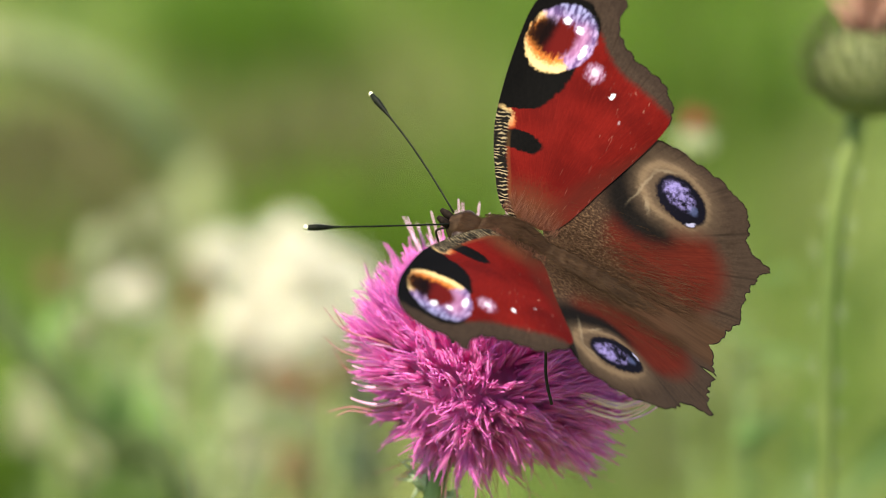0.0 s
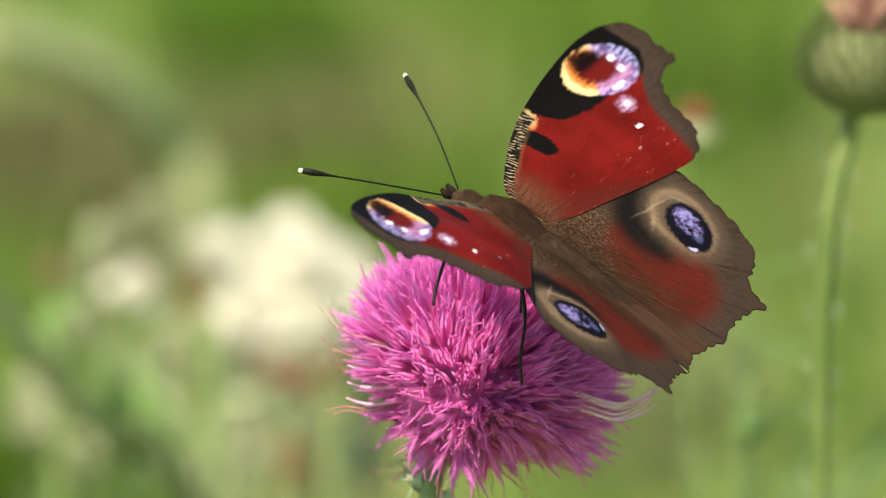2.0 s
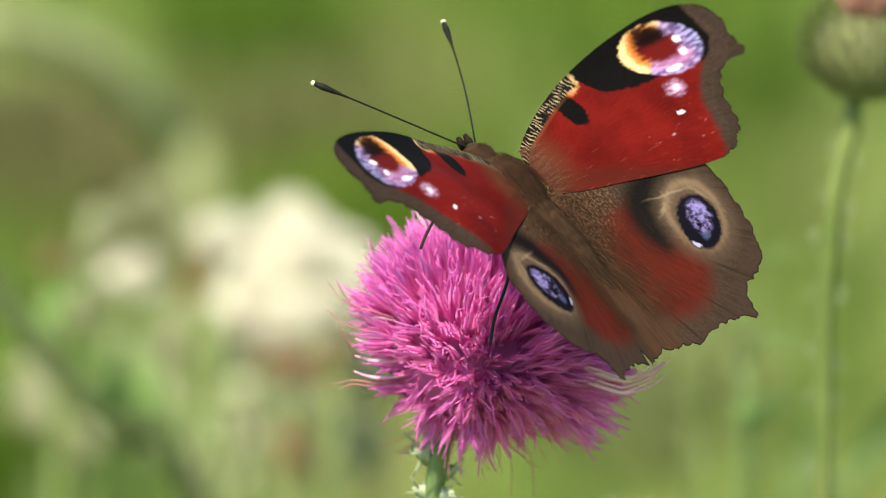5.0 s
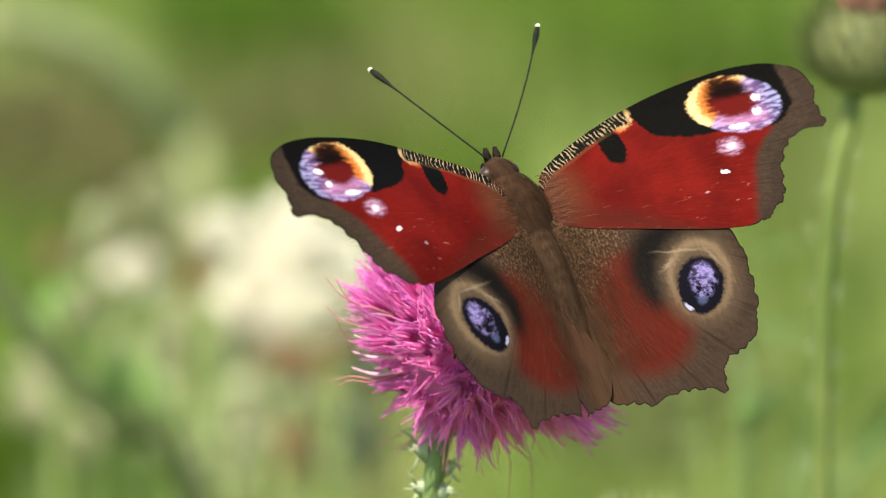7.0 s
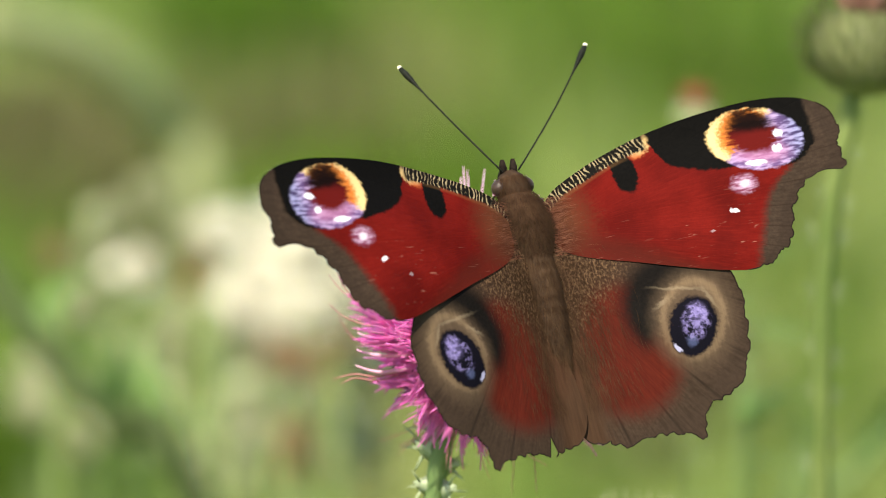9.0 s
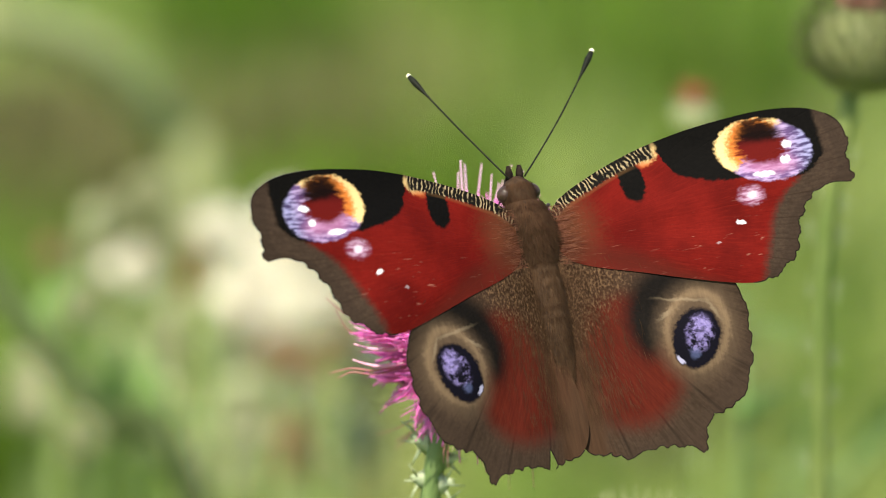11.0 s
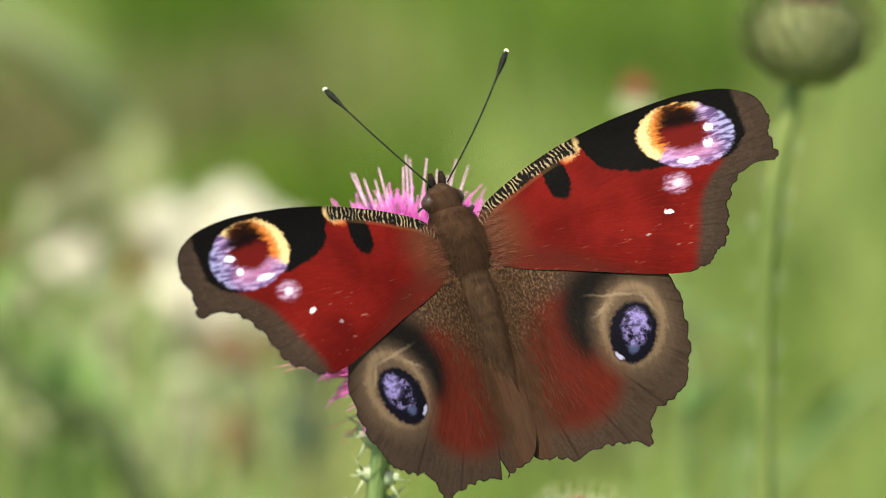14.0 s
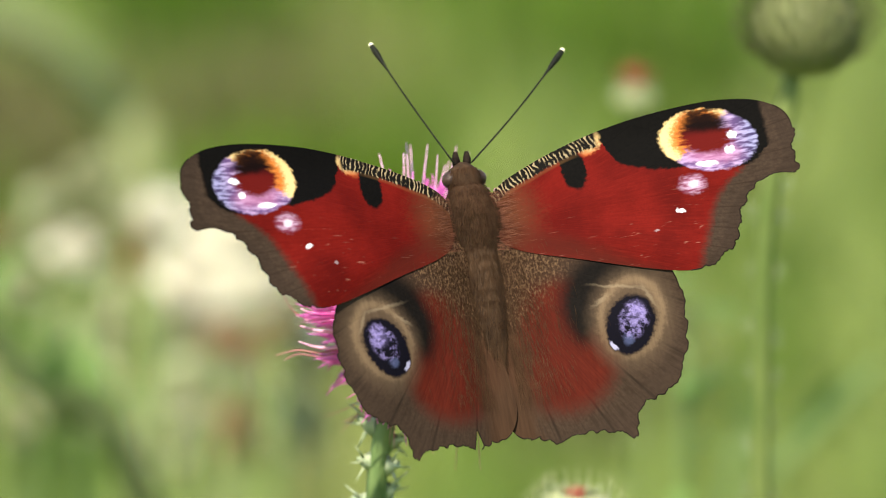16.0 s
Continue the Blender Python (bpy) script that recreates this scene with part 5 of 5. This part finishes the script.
# ---- motion of the insect and of the swaying stems ----
def motions():
    walk(butterfly, [
        (0, pose(0.01723, -0.00933, 0.59754, 31.84, -27.82, 71.29)),
        (0.5, pose(0.01784, -0.00915, 0.59849, 33.01, -26.53, 70.19)),
        (1, pose(0.01636, -0.00921, 0.59612, 35.46, -25.06, 68.53)),
        (1.2, pose(0.01736, -0.00920, 0.59562, 42.57, -21.38, 65.58)),
        (1.5, pose(0.01629, -0.00884, 0.59775, 40.70, -16.33, 63.95)),
        (1.7, pose(0.01705, -0.00879, 0.59842, 35.58, -12.12, 64.69)),
        (2, pose(0.01598, -0.00900, 0.59710, 33.12, -10.88, 63.09)),
        (2.5, pose(0.01660, -0.00883, 0.59862, 36.42, -6.69, 57.55)),
        (3, pose(0.01567, -0.00899, 0.59702, 36.80, -7.25, 56.96)),
        (3.5, pose(0.01649, -0.00887, 0.59808, 36.09, -6.79, 56.65)),
        (4, pose(0.01614, -0.00901, 0.59739, 37.35, -6.06, 56.58)),
        (4.2, pose(0.01582, -0.00900, 0.59797, 38.74, -5.99, 56.30)),
        (6.3, pose(0.01247, -0.01078, 0.59611, 43.65, -0.16, 38.39)),
        (6.5, pose(0.01214, -0.01094, 0.59540, 43.90, -0.18, 34.84)),
        (7, pose(0.01215, -0.01142, 0.59407, 49.98, -0.99, 33.79)),
        (7.5, pose(0.01158, -0.01161, 0.59415, 44.63, -2.57, 31.81)),
        (8, pose(0.01140, -0.01162, 0.59391, 45.32, -1.97, 30.40)),
        (8.5, pose(0.01117, -0.01165, 0.59262, 54.80, -0.43, 26.14)),
        (9, pose(0.01090, -0.01177, 0.59106, 60.02, -0.44, 25.64)),
        (11.3, pose(0.01137, -0.01202, 0.59002, 63.41, -1.52, 24.20)),
        (11.5, pose(0.01111, -0.01190, 0.59022, 64.67, 0.69, 26.01)),
        (11.7, pose(0.01110, -0.01187, 0.58966, 67.50, -0.09, 26.68)),
        (11.8, pose(0.01074, -0.01206, 0.58763, 72.04, -7.59, 24.98)),
        (12, pose(0.01081, -0.01201, 0.58759, 70.34, -6.56, 26.90)),
        (12.5, pose(0.01113, -0.01194, 0.58802, 69.71, -4.13, 25.24)),
        (13, pose(0.01074, -0.01201, 0.58782, 71.24, -3.81, 24.87)),
        (13.5, pose(0.01060, -0.01206, 0.58820, 71.70, -5.41, 23.81)),
        (14, pose(0.01087, -0.01207, 0.58873, 65.09, -7.19, 26.58)),
        (14.5, pose(0.01102, -0.01191, 0.58896, 64.72, -2.62, 24.74)),
        (15, pose(0.01116, -0.01172, 0.58941, 61.21, -0.72, 24.00)),
        (15.5, pose(0.01104, -0.01159, 0.58973, 63.71, 0.47, 21.14)),
        (16, pose(0.01047, -0.01140, 0.58971, 60.22, 0.24, 16.79))])
    walk(forewing_left, [
        (0, wing_pose(-1, 22.00, 3.18, 2.04)),
        (0.5, wing_pose(-1, 21.54, 3.03, 1.67)),
        (1, wing_pose(-1, 17.81, 3.51, 1.66)),
        (1.2, wing_pose(-1, 17.03, 1.21, 1.88)),
        (1.5, wing_pose(-1, 17.28, 2.39, 0.63)),
        (1.7, wing_pose(-1, 16.90, 2.62, 0.56)),
        (2, wing_pose(-1, 17.60, 2.20, -0.32)),
        (2.5, wing_pose(-1, 19.24, 1.93, 0.35)),
        (3, wing_pose(-1, 18.39, 1.66, 0.22)),
        (3.5, wing_pose(-1, 19.22, 0.92, -0.31)),
        (4, wing_pose(-1, 17.22, 1.28, 0.03)),
        (4.2, wing_pose(-1, 16.43, 1.18, 0.12)),
        (6.3, wing_pose(-1, 18.49, -0.86, 0.11)),
        (6.5, wing_pose(-1, 18.40, -1.21, 0.42)),
        (7, wing_pose(-1, 15.39, -1.82, -0.04)),
        (7.5, wing_pose(-1, 17.75, -1.84, 0.54)),
        (8, wing_pose(-1, 18.52, -2.00, 0.31)),
        (8.5, wing_pose(-1, 17.41, -2.38, -0.99)),
        (9, wing_pose(-1, 17.32, -2.75, -0.87)),
        (11.3, wing_pose(-1, 12.95, -1.20, -0.41)),
        (11.5, wing_pose(-1, 12.64, -2.20, -0.36)),
        (11.7, wing_pose(-1, 13.17, -1.65, -0.42)),
        (11.8, wing_pose(-1, 13.32, -2.36, -0.57)),
        (12, wing_pose(-1, 16.02, -3.02, -0.74)),
        (12.5, wing_pose(-1, 14.51, -3.54, -1.76)),
        (13, wing_pose(-1, 14.68, -3.57, -2.24)),
        (13.5, wing_pose(-1, 11.94, -3.66, -2.33)),
        (14, wing_pose(-1, 13.55, -2.78, -2.43)),
        (14.5, wing_pose(-1, 15.76, -3.31, -2.45)),
        (15, wing_pose(-1, 16.95, -3.28, -1.87)),
        (15.5, wing_pose(-1, 16.72, -3.66, -2.03)),
        (16, wing_pose(-1, 18.76, -3.56, -1.62))])
    walk(forewing_right, [
        (0, wing_pose(1, 9.83, 0.38, 1.32)),
        (0.5, wing_pose(1, 10.65, 0.63, 1.28)),
        (1, wing_pose(1, 8.36, 0.52, 1.78)),
        (1.2, wing_pose(1, 9.38, 0.44, 0.48)),
        (1.5, wing_pose(1, 8.13, 0.98, 1.51)),
        (1.7, wing_pose(1, 10.40, 0.71, 1.61)),
        (2, wing_pose(1, 11.00, 1.06, 1.42)),
        (2.5, wing_pose(1, 14.01, 1.47, 0.98)),
        (3, wing_pose(1, 13.86, 1.55, 1.07)),
        (3.5, wing_pose(1, 13.32, 1.20, 1.85)),
        (4, wing_pose(1, 13.92, 1.24, 0.97)),
        (4.2, wing_pose(1, 13.75, 1.13, 0.88)),
        (6.3, wing_pose(1, 19.31, -0.80, 0.67)),
        (6.5, wing_pose(1, 19.87, -0.89, 0.67)),
        (7, wing_pose(1, 16.04, -0.14, 0.32)),
        (7.5, wing_pose(1, 20.01, -0.16, 0.67)),
        (8, wing_pose(1, 19.68, -0.18, 0.58)),
        (8.5, wing_pose(1, 15.92, 1.34, -0.40)),
        (9, wing_pose(1, 15.39, 1.26, -0.83)),
        (11.3, wing_pose(1, 13.34, 0.49, -0.76)),
        (11.5, wing_pose(1, 11.31, -0.08, -0.71)),
        (11.7, wing_pose(1, 11.72, -0.86, -0.45)),
        (11.8, wing_pose(1, 13.28, -0.55, -0.58)),
        (12, wing_pose(1, 15.43, 0.13, -0.81)),
        (12.5, wing_pose(1, 13.90, 0.52, -0.90)),
        (13, wing_pose(1, 13.87, 0.93, -0.83)),
        (13.5, wing_pose(1, 12.43, 0.92, -0.86)),
        (14, wing_pose(1, 14.84, 0.19, -0.43)),
        (14.5, wing_pose(1, 15.02, 0.96, -0.58)),
        (15, wing_pose(1, 15.90, 0.74, -0.57)),
        (15.5, wing_pose(1, 12.93, 1.72, -0.78)),
        (16, wing_pose(1, 14.84, 1.95, -0.88))])
    walk(hindwing_left, [
        (0, wing_pose(-1, 17.97, 1.26, 3.37)),
        (0.5, wing_pose(-1, 18.00, 1.23, 2.65)),
        (1, wing_pose(-1, 13.59, 2.18, 2.63)),
        (1.2, wing_pose(-1, 13.32, 0.90, 2.71)),
        (1.5, wing_pose(-1, 13.10, 1.57, 1.76)),
        (1.7, wing_pose(-1, 16.07, 1.47, 1.31)),
        (2, wing_pose(-1, 14.40, 0.58, 1.30)),
        (2.5, wing_pose(-1, 17.66, 1.14, 1.15)),
        (3, wing_pose(-1, 16.90, 0.75, 1.04)),
        (3.5, wing_pose(-1, 16.94, 0.51, 0.83)),
        (4, wing_pose(-1, 16.00, 0.41, 0.73)),
        (4.2, wing_pose(-1, 15.46, 0.82, 0.70)),
        (6.3, wing_pose(-1, 17.72, -0.20, 0.84)),
        (6.5, wing_pose(-1, 17.47, -0.62, 0.97)),
        (7, wing_pose(-1, 14.16, -1.41, 0.83)),
        (7.5, wing_pose(-1, 17.24, -1.69, 1.10)),
        (8, wing_pose(-1, 18.16, -1.76, 0.84)),
        (8.5, wing_pose(-1, 16.45, -1.97, -0.06)),
        (9, wing_pose(-1, 16.28, -2.10, -0.15)),
        (11.3, wing_pose(-1, 12.61, -1.25, 0.07)),
        (11.5, wing_pose(-1, 11.42, -0.74, 0.23)),
        (11.7, wing_pose(-1, 12.45, -1.36, 0.17)),
        (11.8, wing_pose(-1, 12.59, -1.66, 0.02)),
        (12, wing_pose(-1, 14.93, -1.26, -0.29)),
        (12.5, wing_pose(-1, 14.06, -2.12, -1.13)),
        (13, wing_pose(-1, 14.04, -2.04, -1.61)),
        (13.5, wing_pose(-1, 11.64, -2.40, -1.91)),
        (14, wing_pose(-1, 13.25, -1.75, -1.99)),
        (14.5, wing_pose(-1, 15.46, -2.26, -1.83)),
        (15, wing_pose(-1, 16.65, -2.24, -1.51)),
        (15.5, wing_pose(-1, 16.42, -2.72, -1.40)),
        (16, wing_pose(-1, 18.46, -2.59, -1.11))])
    walk(hindwing_right, [
        (0, wing_pose(1, 9.53, -0.45, 1.62)),
        (0.5, wing_pose(1, 10.35, -0.26, 1.57)),
        (1, wing_pose(1, 8.06, -0.79, 2.08)),
        (1.2, wing_pose(1, 9.08, 0.06, 1.17)),
        (1.5, wing_pose(1, 7.83, 0.31, 1.87)),
        (1.7, wing_pose(1, 10.10, 0.80, 2.03)),
        (2, wing_pose(1, 10.70, -0.02, 1.92)),
        (2.5, wing_pose(1, 13.71, 1.33, 1.46)),
        (3, wing_pose(1, 13.56, 1.26, 1.61)),
        (3.5, wing_pose(1, 13.02, 1.06, 2.32)),
        (4, wing_pose(1, 13.62, 1.02, 1.55)),
        (4.2, wing_pose(1, 13.45, 1.15, 1.46)),
        (6.3, wing_pose(1, 19.01, -1.27, 1.27)),
        (6.5, wing_pose(1, 19.56, -1.20, 1.30)),
        (7, wing_pose(1, 15.74, -0.67, 0.97)),
        (7.5, wing_pose(1, 19.70, -0.72, 1.30)),
        (8, wing_pose(1, 19.37, -0.47, 1.15)),
        (8.5, wing_pose(1, 15.62, 1.01, 0.23)),
        (9, wing_pose(1, 15.08, 1.11, -0.20)),
        (11.3, wing_pose(1, 13.02, 0.52, -0.13)),
        (11.5, wing_pose(1, 11.00, 0.04, -0.06)),
        (11.7, wing_pose(1, 11.42, -0.15, 0.10)),
        (11.8, wing_pose(1, 12.98, 0.55, -0.01)),
        (12, wing_pose(1, 15.12, 0.84, -0.17)),
        (12.5, wing_pose(1, 13.58, 0.72, -0.24)),
        (13, wing_pose(1, 13.55, 1.33, -0.18)),
        (13.5, wing_pose(1, 12.12, 1.31, -0.21)),
        (14, wing_pose(1, 14.53, 0.34, 0.15)),
        (14.5, wing_pose(1, 14.70, 0.95, 0.06)),
        (15, wing_pose(1, 15.58, 1.01, 0.05)),
        (15.5, wing_pose(1, 12.61, 1.93, -0.14)),
        (16, wing_pose(1, 14.54, 1.98, -0.31))])
    walk(antenna_left, [
        (0, antenna_pose(-1, 1.8, 39.4)),
        (0.5, antenna_pose(-1, 1.3, 41.3)),
        (1, antenna_pose(-1, 4.2, 38.9)),
        (1.2, antenna_pose(-1, 7.9, 38.9)),
        (1.5, antenna_pose(-1, 3.2, 40.9)),
        (1.7, antenna_pose(-1, 0.6, 44.2)),
        (2, antenna_pose(-1, -2.3, 42.6)),
        (2.5, antenna_pose(-1, -7.7, 46.1)),
        (3, antenna_pose(-1, -8.9, 45.0)),
        (3.5, antenna_pose(-1, -5.0, 45.7)),
        (4, antenna_pose(-1, -6.9, 46.9)),
        (4.2, antenna_pose(-1, -6.6, 43.9)),
        (6.5, antenna_pose(-1, -18.1, 21.3)),
        (7, antenna_pose(-1, -20.3, 18.4)),
        (7.5, antenna_pose(-1, -16.5, 20.6)),
        (8, antenna_pose(-1, -16.0, 21.7)),
        (8.5, antenna_pose(-1, -18.9, 20.3)),
        (9, antenna_pose(-1, -24.1, 20.3)),
        (11.5, antenna_pose(-1, -28.0, 18.6)),
        (11.7, antenna_pose(-1, -31.1, 17.5)),
        (11.8, antenna_pose(-1, -35.7, 20.4)),
        (12, antenna_pose(-1, -34.3, 17.4)),
        (12.5, antenna_pose(-1, -33.3, 18.1)),
        (13, antenna_pose(-1, -34.2, 16.5)),
        (13.5, antenna_pose(-1, -36.8, 16.0)),
        (14, antenna_pose(-1, -31.5, 17.2)),
        (14.5, antenna_pose(-1, -28.2, 16.2)),
        (15, antenna_pose(-1, -24.3, 16.8)),
        (15.5, antenna_pose(-1, -23.1, 15.9)),
        (16, antenna_pose(-1, -18.0, 19.5))])
    walk(antenna_right, [
        (0, antenna_pose(1, -3.1, -40.6)),
        (0.5, antenna_pose(1, -4.5, -39.9)),
        (1, antenna_pose(1, 0.3, -42.4)),
        (1.2, antenna_pose(1, 5.9, -50.0)),
        (1.5, antenna_pose(1, 5.0, -43.7)),
        (1.7, antenna_pose(1, 5.3, -41.7)),
        (2, antenna_pose(1, 2.0, -38.7)),
        (2.5, antenna_pose(1, -7.1, -34.5)),
        (3, antenna_pose(1, -6.4, -34.5)),
        (3.5, antenna_pose(1, -3.1, -33.9)),
        (4, antenna_pose(1, -4.9, -33.8)),
        (4.2, antenna_pose(1, -3.9, -33.3)),
        (6.5, antenna_pose(1, 3.5, -36.0)),
        (7, antenna_pose(1, 5.0, -35.9)),
        (7.5, antenna_pose(1, 4.2, -36.3)),
        (8, antenna_pose(1, 3.3, -37.1)),
        (8.5, antenna_pose(1, 4.2, -39.6)),
        (9, antenna_pose(1, -0.4, -40.7)),
        (11.5, antenna_pose(1, -3.2, -40.9)),
        (11.7, antenna_pose(1, -2.6, -43.0)),
        (11.8, antenna_pose(1, -9.9, -45.2)),
        (12, antenna_pose(1, -8.9, -45.0)),
        (12.5, antenna_pose(1, -7.2, -44.9)),
        (13, antenna_pose(1, -7.6, -47.1)),
        (13.5, antenna_pose(1, -9.0, -47.6)),
        (14, antenna_pose(1, -5.5, -43.8)),
        (14.5, antenna_pose(1, -2.0, -44.9)),
        (15, antenna_pose(1, -0.8, -43.5)),
        (15.5, antenna_pose(1, -1.5, -47.0)),
        (16, antenna_pose(1, -2.3, -45.1))])
    walk(thistle, [
        (0, pose(THISTLE[0] + -0.00048, THISTLE[1], -0.00077)),
        (0.5, pose(THISTLE[0] + 0.00005, THISTLE[1], 0.00049)),
        (1, pose(THISTLE[0] + -0.00139, THISTLE[1], -0.00142)),
        (1.2, pose(THISTLE[0] + -0.00016, THISTLE[1], -0.00115)),
        (1.4, pose(THISTLE[0] + -0.00021, THISTLE[1], -0.00055)),
        (1.5, pose(THISTLE[0] + -0.00027, THISTLE[1], 0.00011)),
        (1.8, pose(THISTLE[0] + 0.00027, THISTLE[1], 0.00022)),
        (2, pose(THISTLE[0] + -0.00091, THISTLE[1], -0.00153)),
        (2.5, pose(THISTLE[0] + 0.00032, THISTLE[1], 0.00044)),
        (3, pose(THISTLE[0] + -0.00048, THISTLE[1], -0.00093)),
        (3.5, pose(THISTLE[0] + 0.00032, THISTLE[1], 0.00038)),
        (4, pose(THISTLE[0] + 0.00005, THISTLE[1], -0.00016)),
        (6.5, pose(THISTLE[0] + -0.00027, THISTLE[1], 0.00000)),
        (7, pose(THISTLE[0] + -0.00032, THISTLE[1], -0.00016)),
        (7.5, pose(THISTLE[0] + -0.00027, THISTLE[1], 0.00000)),
        (8, pose(THISTLE[0] + -0.00027, THISTLE[1], 0.00000)),
        (8.5, pose(THISTLE[0] + 0.00000, THISTLE[1], 0.00011)),
        (9, pose(THISTLE[0] + 0.00000, THISTLE[1], 0.00000)),
        (11.5, pose(THISTLE[0] + -0.00011, THISTLE[1], 0.00049)),
        (11.7, pose(THISTLE[0] + 0.00016, THISTLE[1], 0.00027)),
        (11.8, pose(THISTLE[0] + 0.00011, THISTLE[1], 0.00022)),
        (12, pose(THISTLE[0] + -0.00027, THISTLE[1], 0.00016)),
        (12.5, pose(THISTLE[0] + 0.00000, THISTLE[1], 0.00022)),
        (13, pose(THISTLE[0] + -0.00011, THISTLE[1], 0.00000)),
        (13.5, pose(THISTLE[0] + -0.00021, THISTLE[1], 0.00005)),
        (14, pose(THISTLE[0] + 0.00005, THISTLE[1], 0.00027)),
        (14.5, pose(THISTLE[0] + 0.00011, THISTLE[1], 0.00033)),
        (15, pose(THISTLE[0] + 0.00016, THISTLE[1], 0.00027)),
        (15.5, pose(THISTLE[0] + 0.00016, THISTLE[1], 0.00033)),
        (16, pose(THISTLE[0] + 0.00032, THISTLE[1], 0.00049))])
    walk(bud_plant, [
        (0, pose(BUD[0] + 0.00033, BUD[1], 0.00047)),
        (0.5, pose(BUD[0] + 0.00073, BUD[1], 0.00121)),
        (1, pose(BUD[0] + -0.00020, BUD[1], 0.00020)),
        (1.2, pose(BUD[0] + 0.00053, BUD[1], 0.00034)),
        (1.4, pose(BUD[0] + 0.00053, BUD[1], 0.00040)),
        (1.5, pose(BUD[0] + 0.00053, BUD[1], 0.00054)),
        (1.8, pose(BUD[0] + 0.00066, BUD[1], 0.00067)),
        (2, pose(BUD[0] + -0.00020, BUD[1], -0.00034)),
        (2.5, pose(BUD[0] + 0.00073, BUD[1], 0.00047)),
        (3, pose(BUD[0] + 0.00020, BUD[1], -0.00020)),
        (3.5, pose(BUD[0] + 0.00053, BUD[1], 0.00013)),
        (4, pose(BUD[0] + 0.00046, BUD[1], 0.00000)),
        (6.5, pose(BUD[0] + 0.00000, BUD[1], 0.00000)),
        (7, pose(BUD[0] + 0.00000, BUD[1], 0.00000)),
        (7.5, pose(BUD[0] + 0.00000, BUD[1], 0.00000)),
        (8, pose(BUD[0] + 0.00013, BUD[1], 0.00000)),
        (8.5, pose(BUD[0] + 0.00013, BUD[1], 0.00007)),
        (9, pose(BUD[0] + 0.00000, BUD[1], 0.00000)),
        (11.5, pose(BUD[0], BUD[1], 0)),
        (11.7, pose(BUD[0], BUD[1], 0)),
        (11.8, pose(BUD[0], BUD[1], 0)),
        (12, pose(BUD[0], BUD[1], 0)),
        (12.5, pose(BUD[0], BUD[1], 0)),
        (13, pose(BUD[0], BUD[1], 0)),
        (13.5, pose(BUD[0], BUD[1], 0)),
        (14, pose(BUD[0], BUD[1], 0)),
        (14.5, pose(BUD[0], BUD[1], 0)),
        (15, pose(BUD[0], BUD[1], 0)),
        (15.5, pose(BUD[0], BUD[1], 0)),
        (16, pose(BUD[0], BUD[1], 0))])


motions()
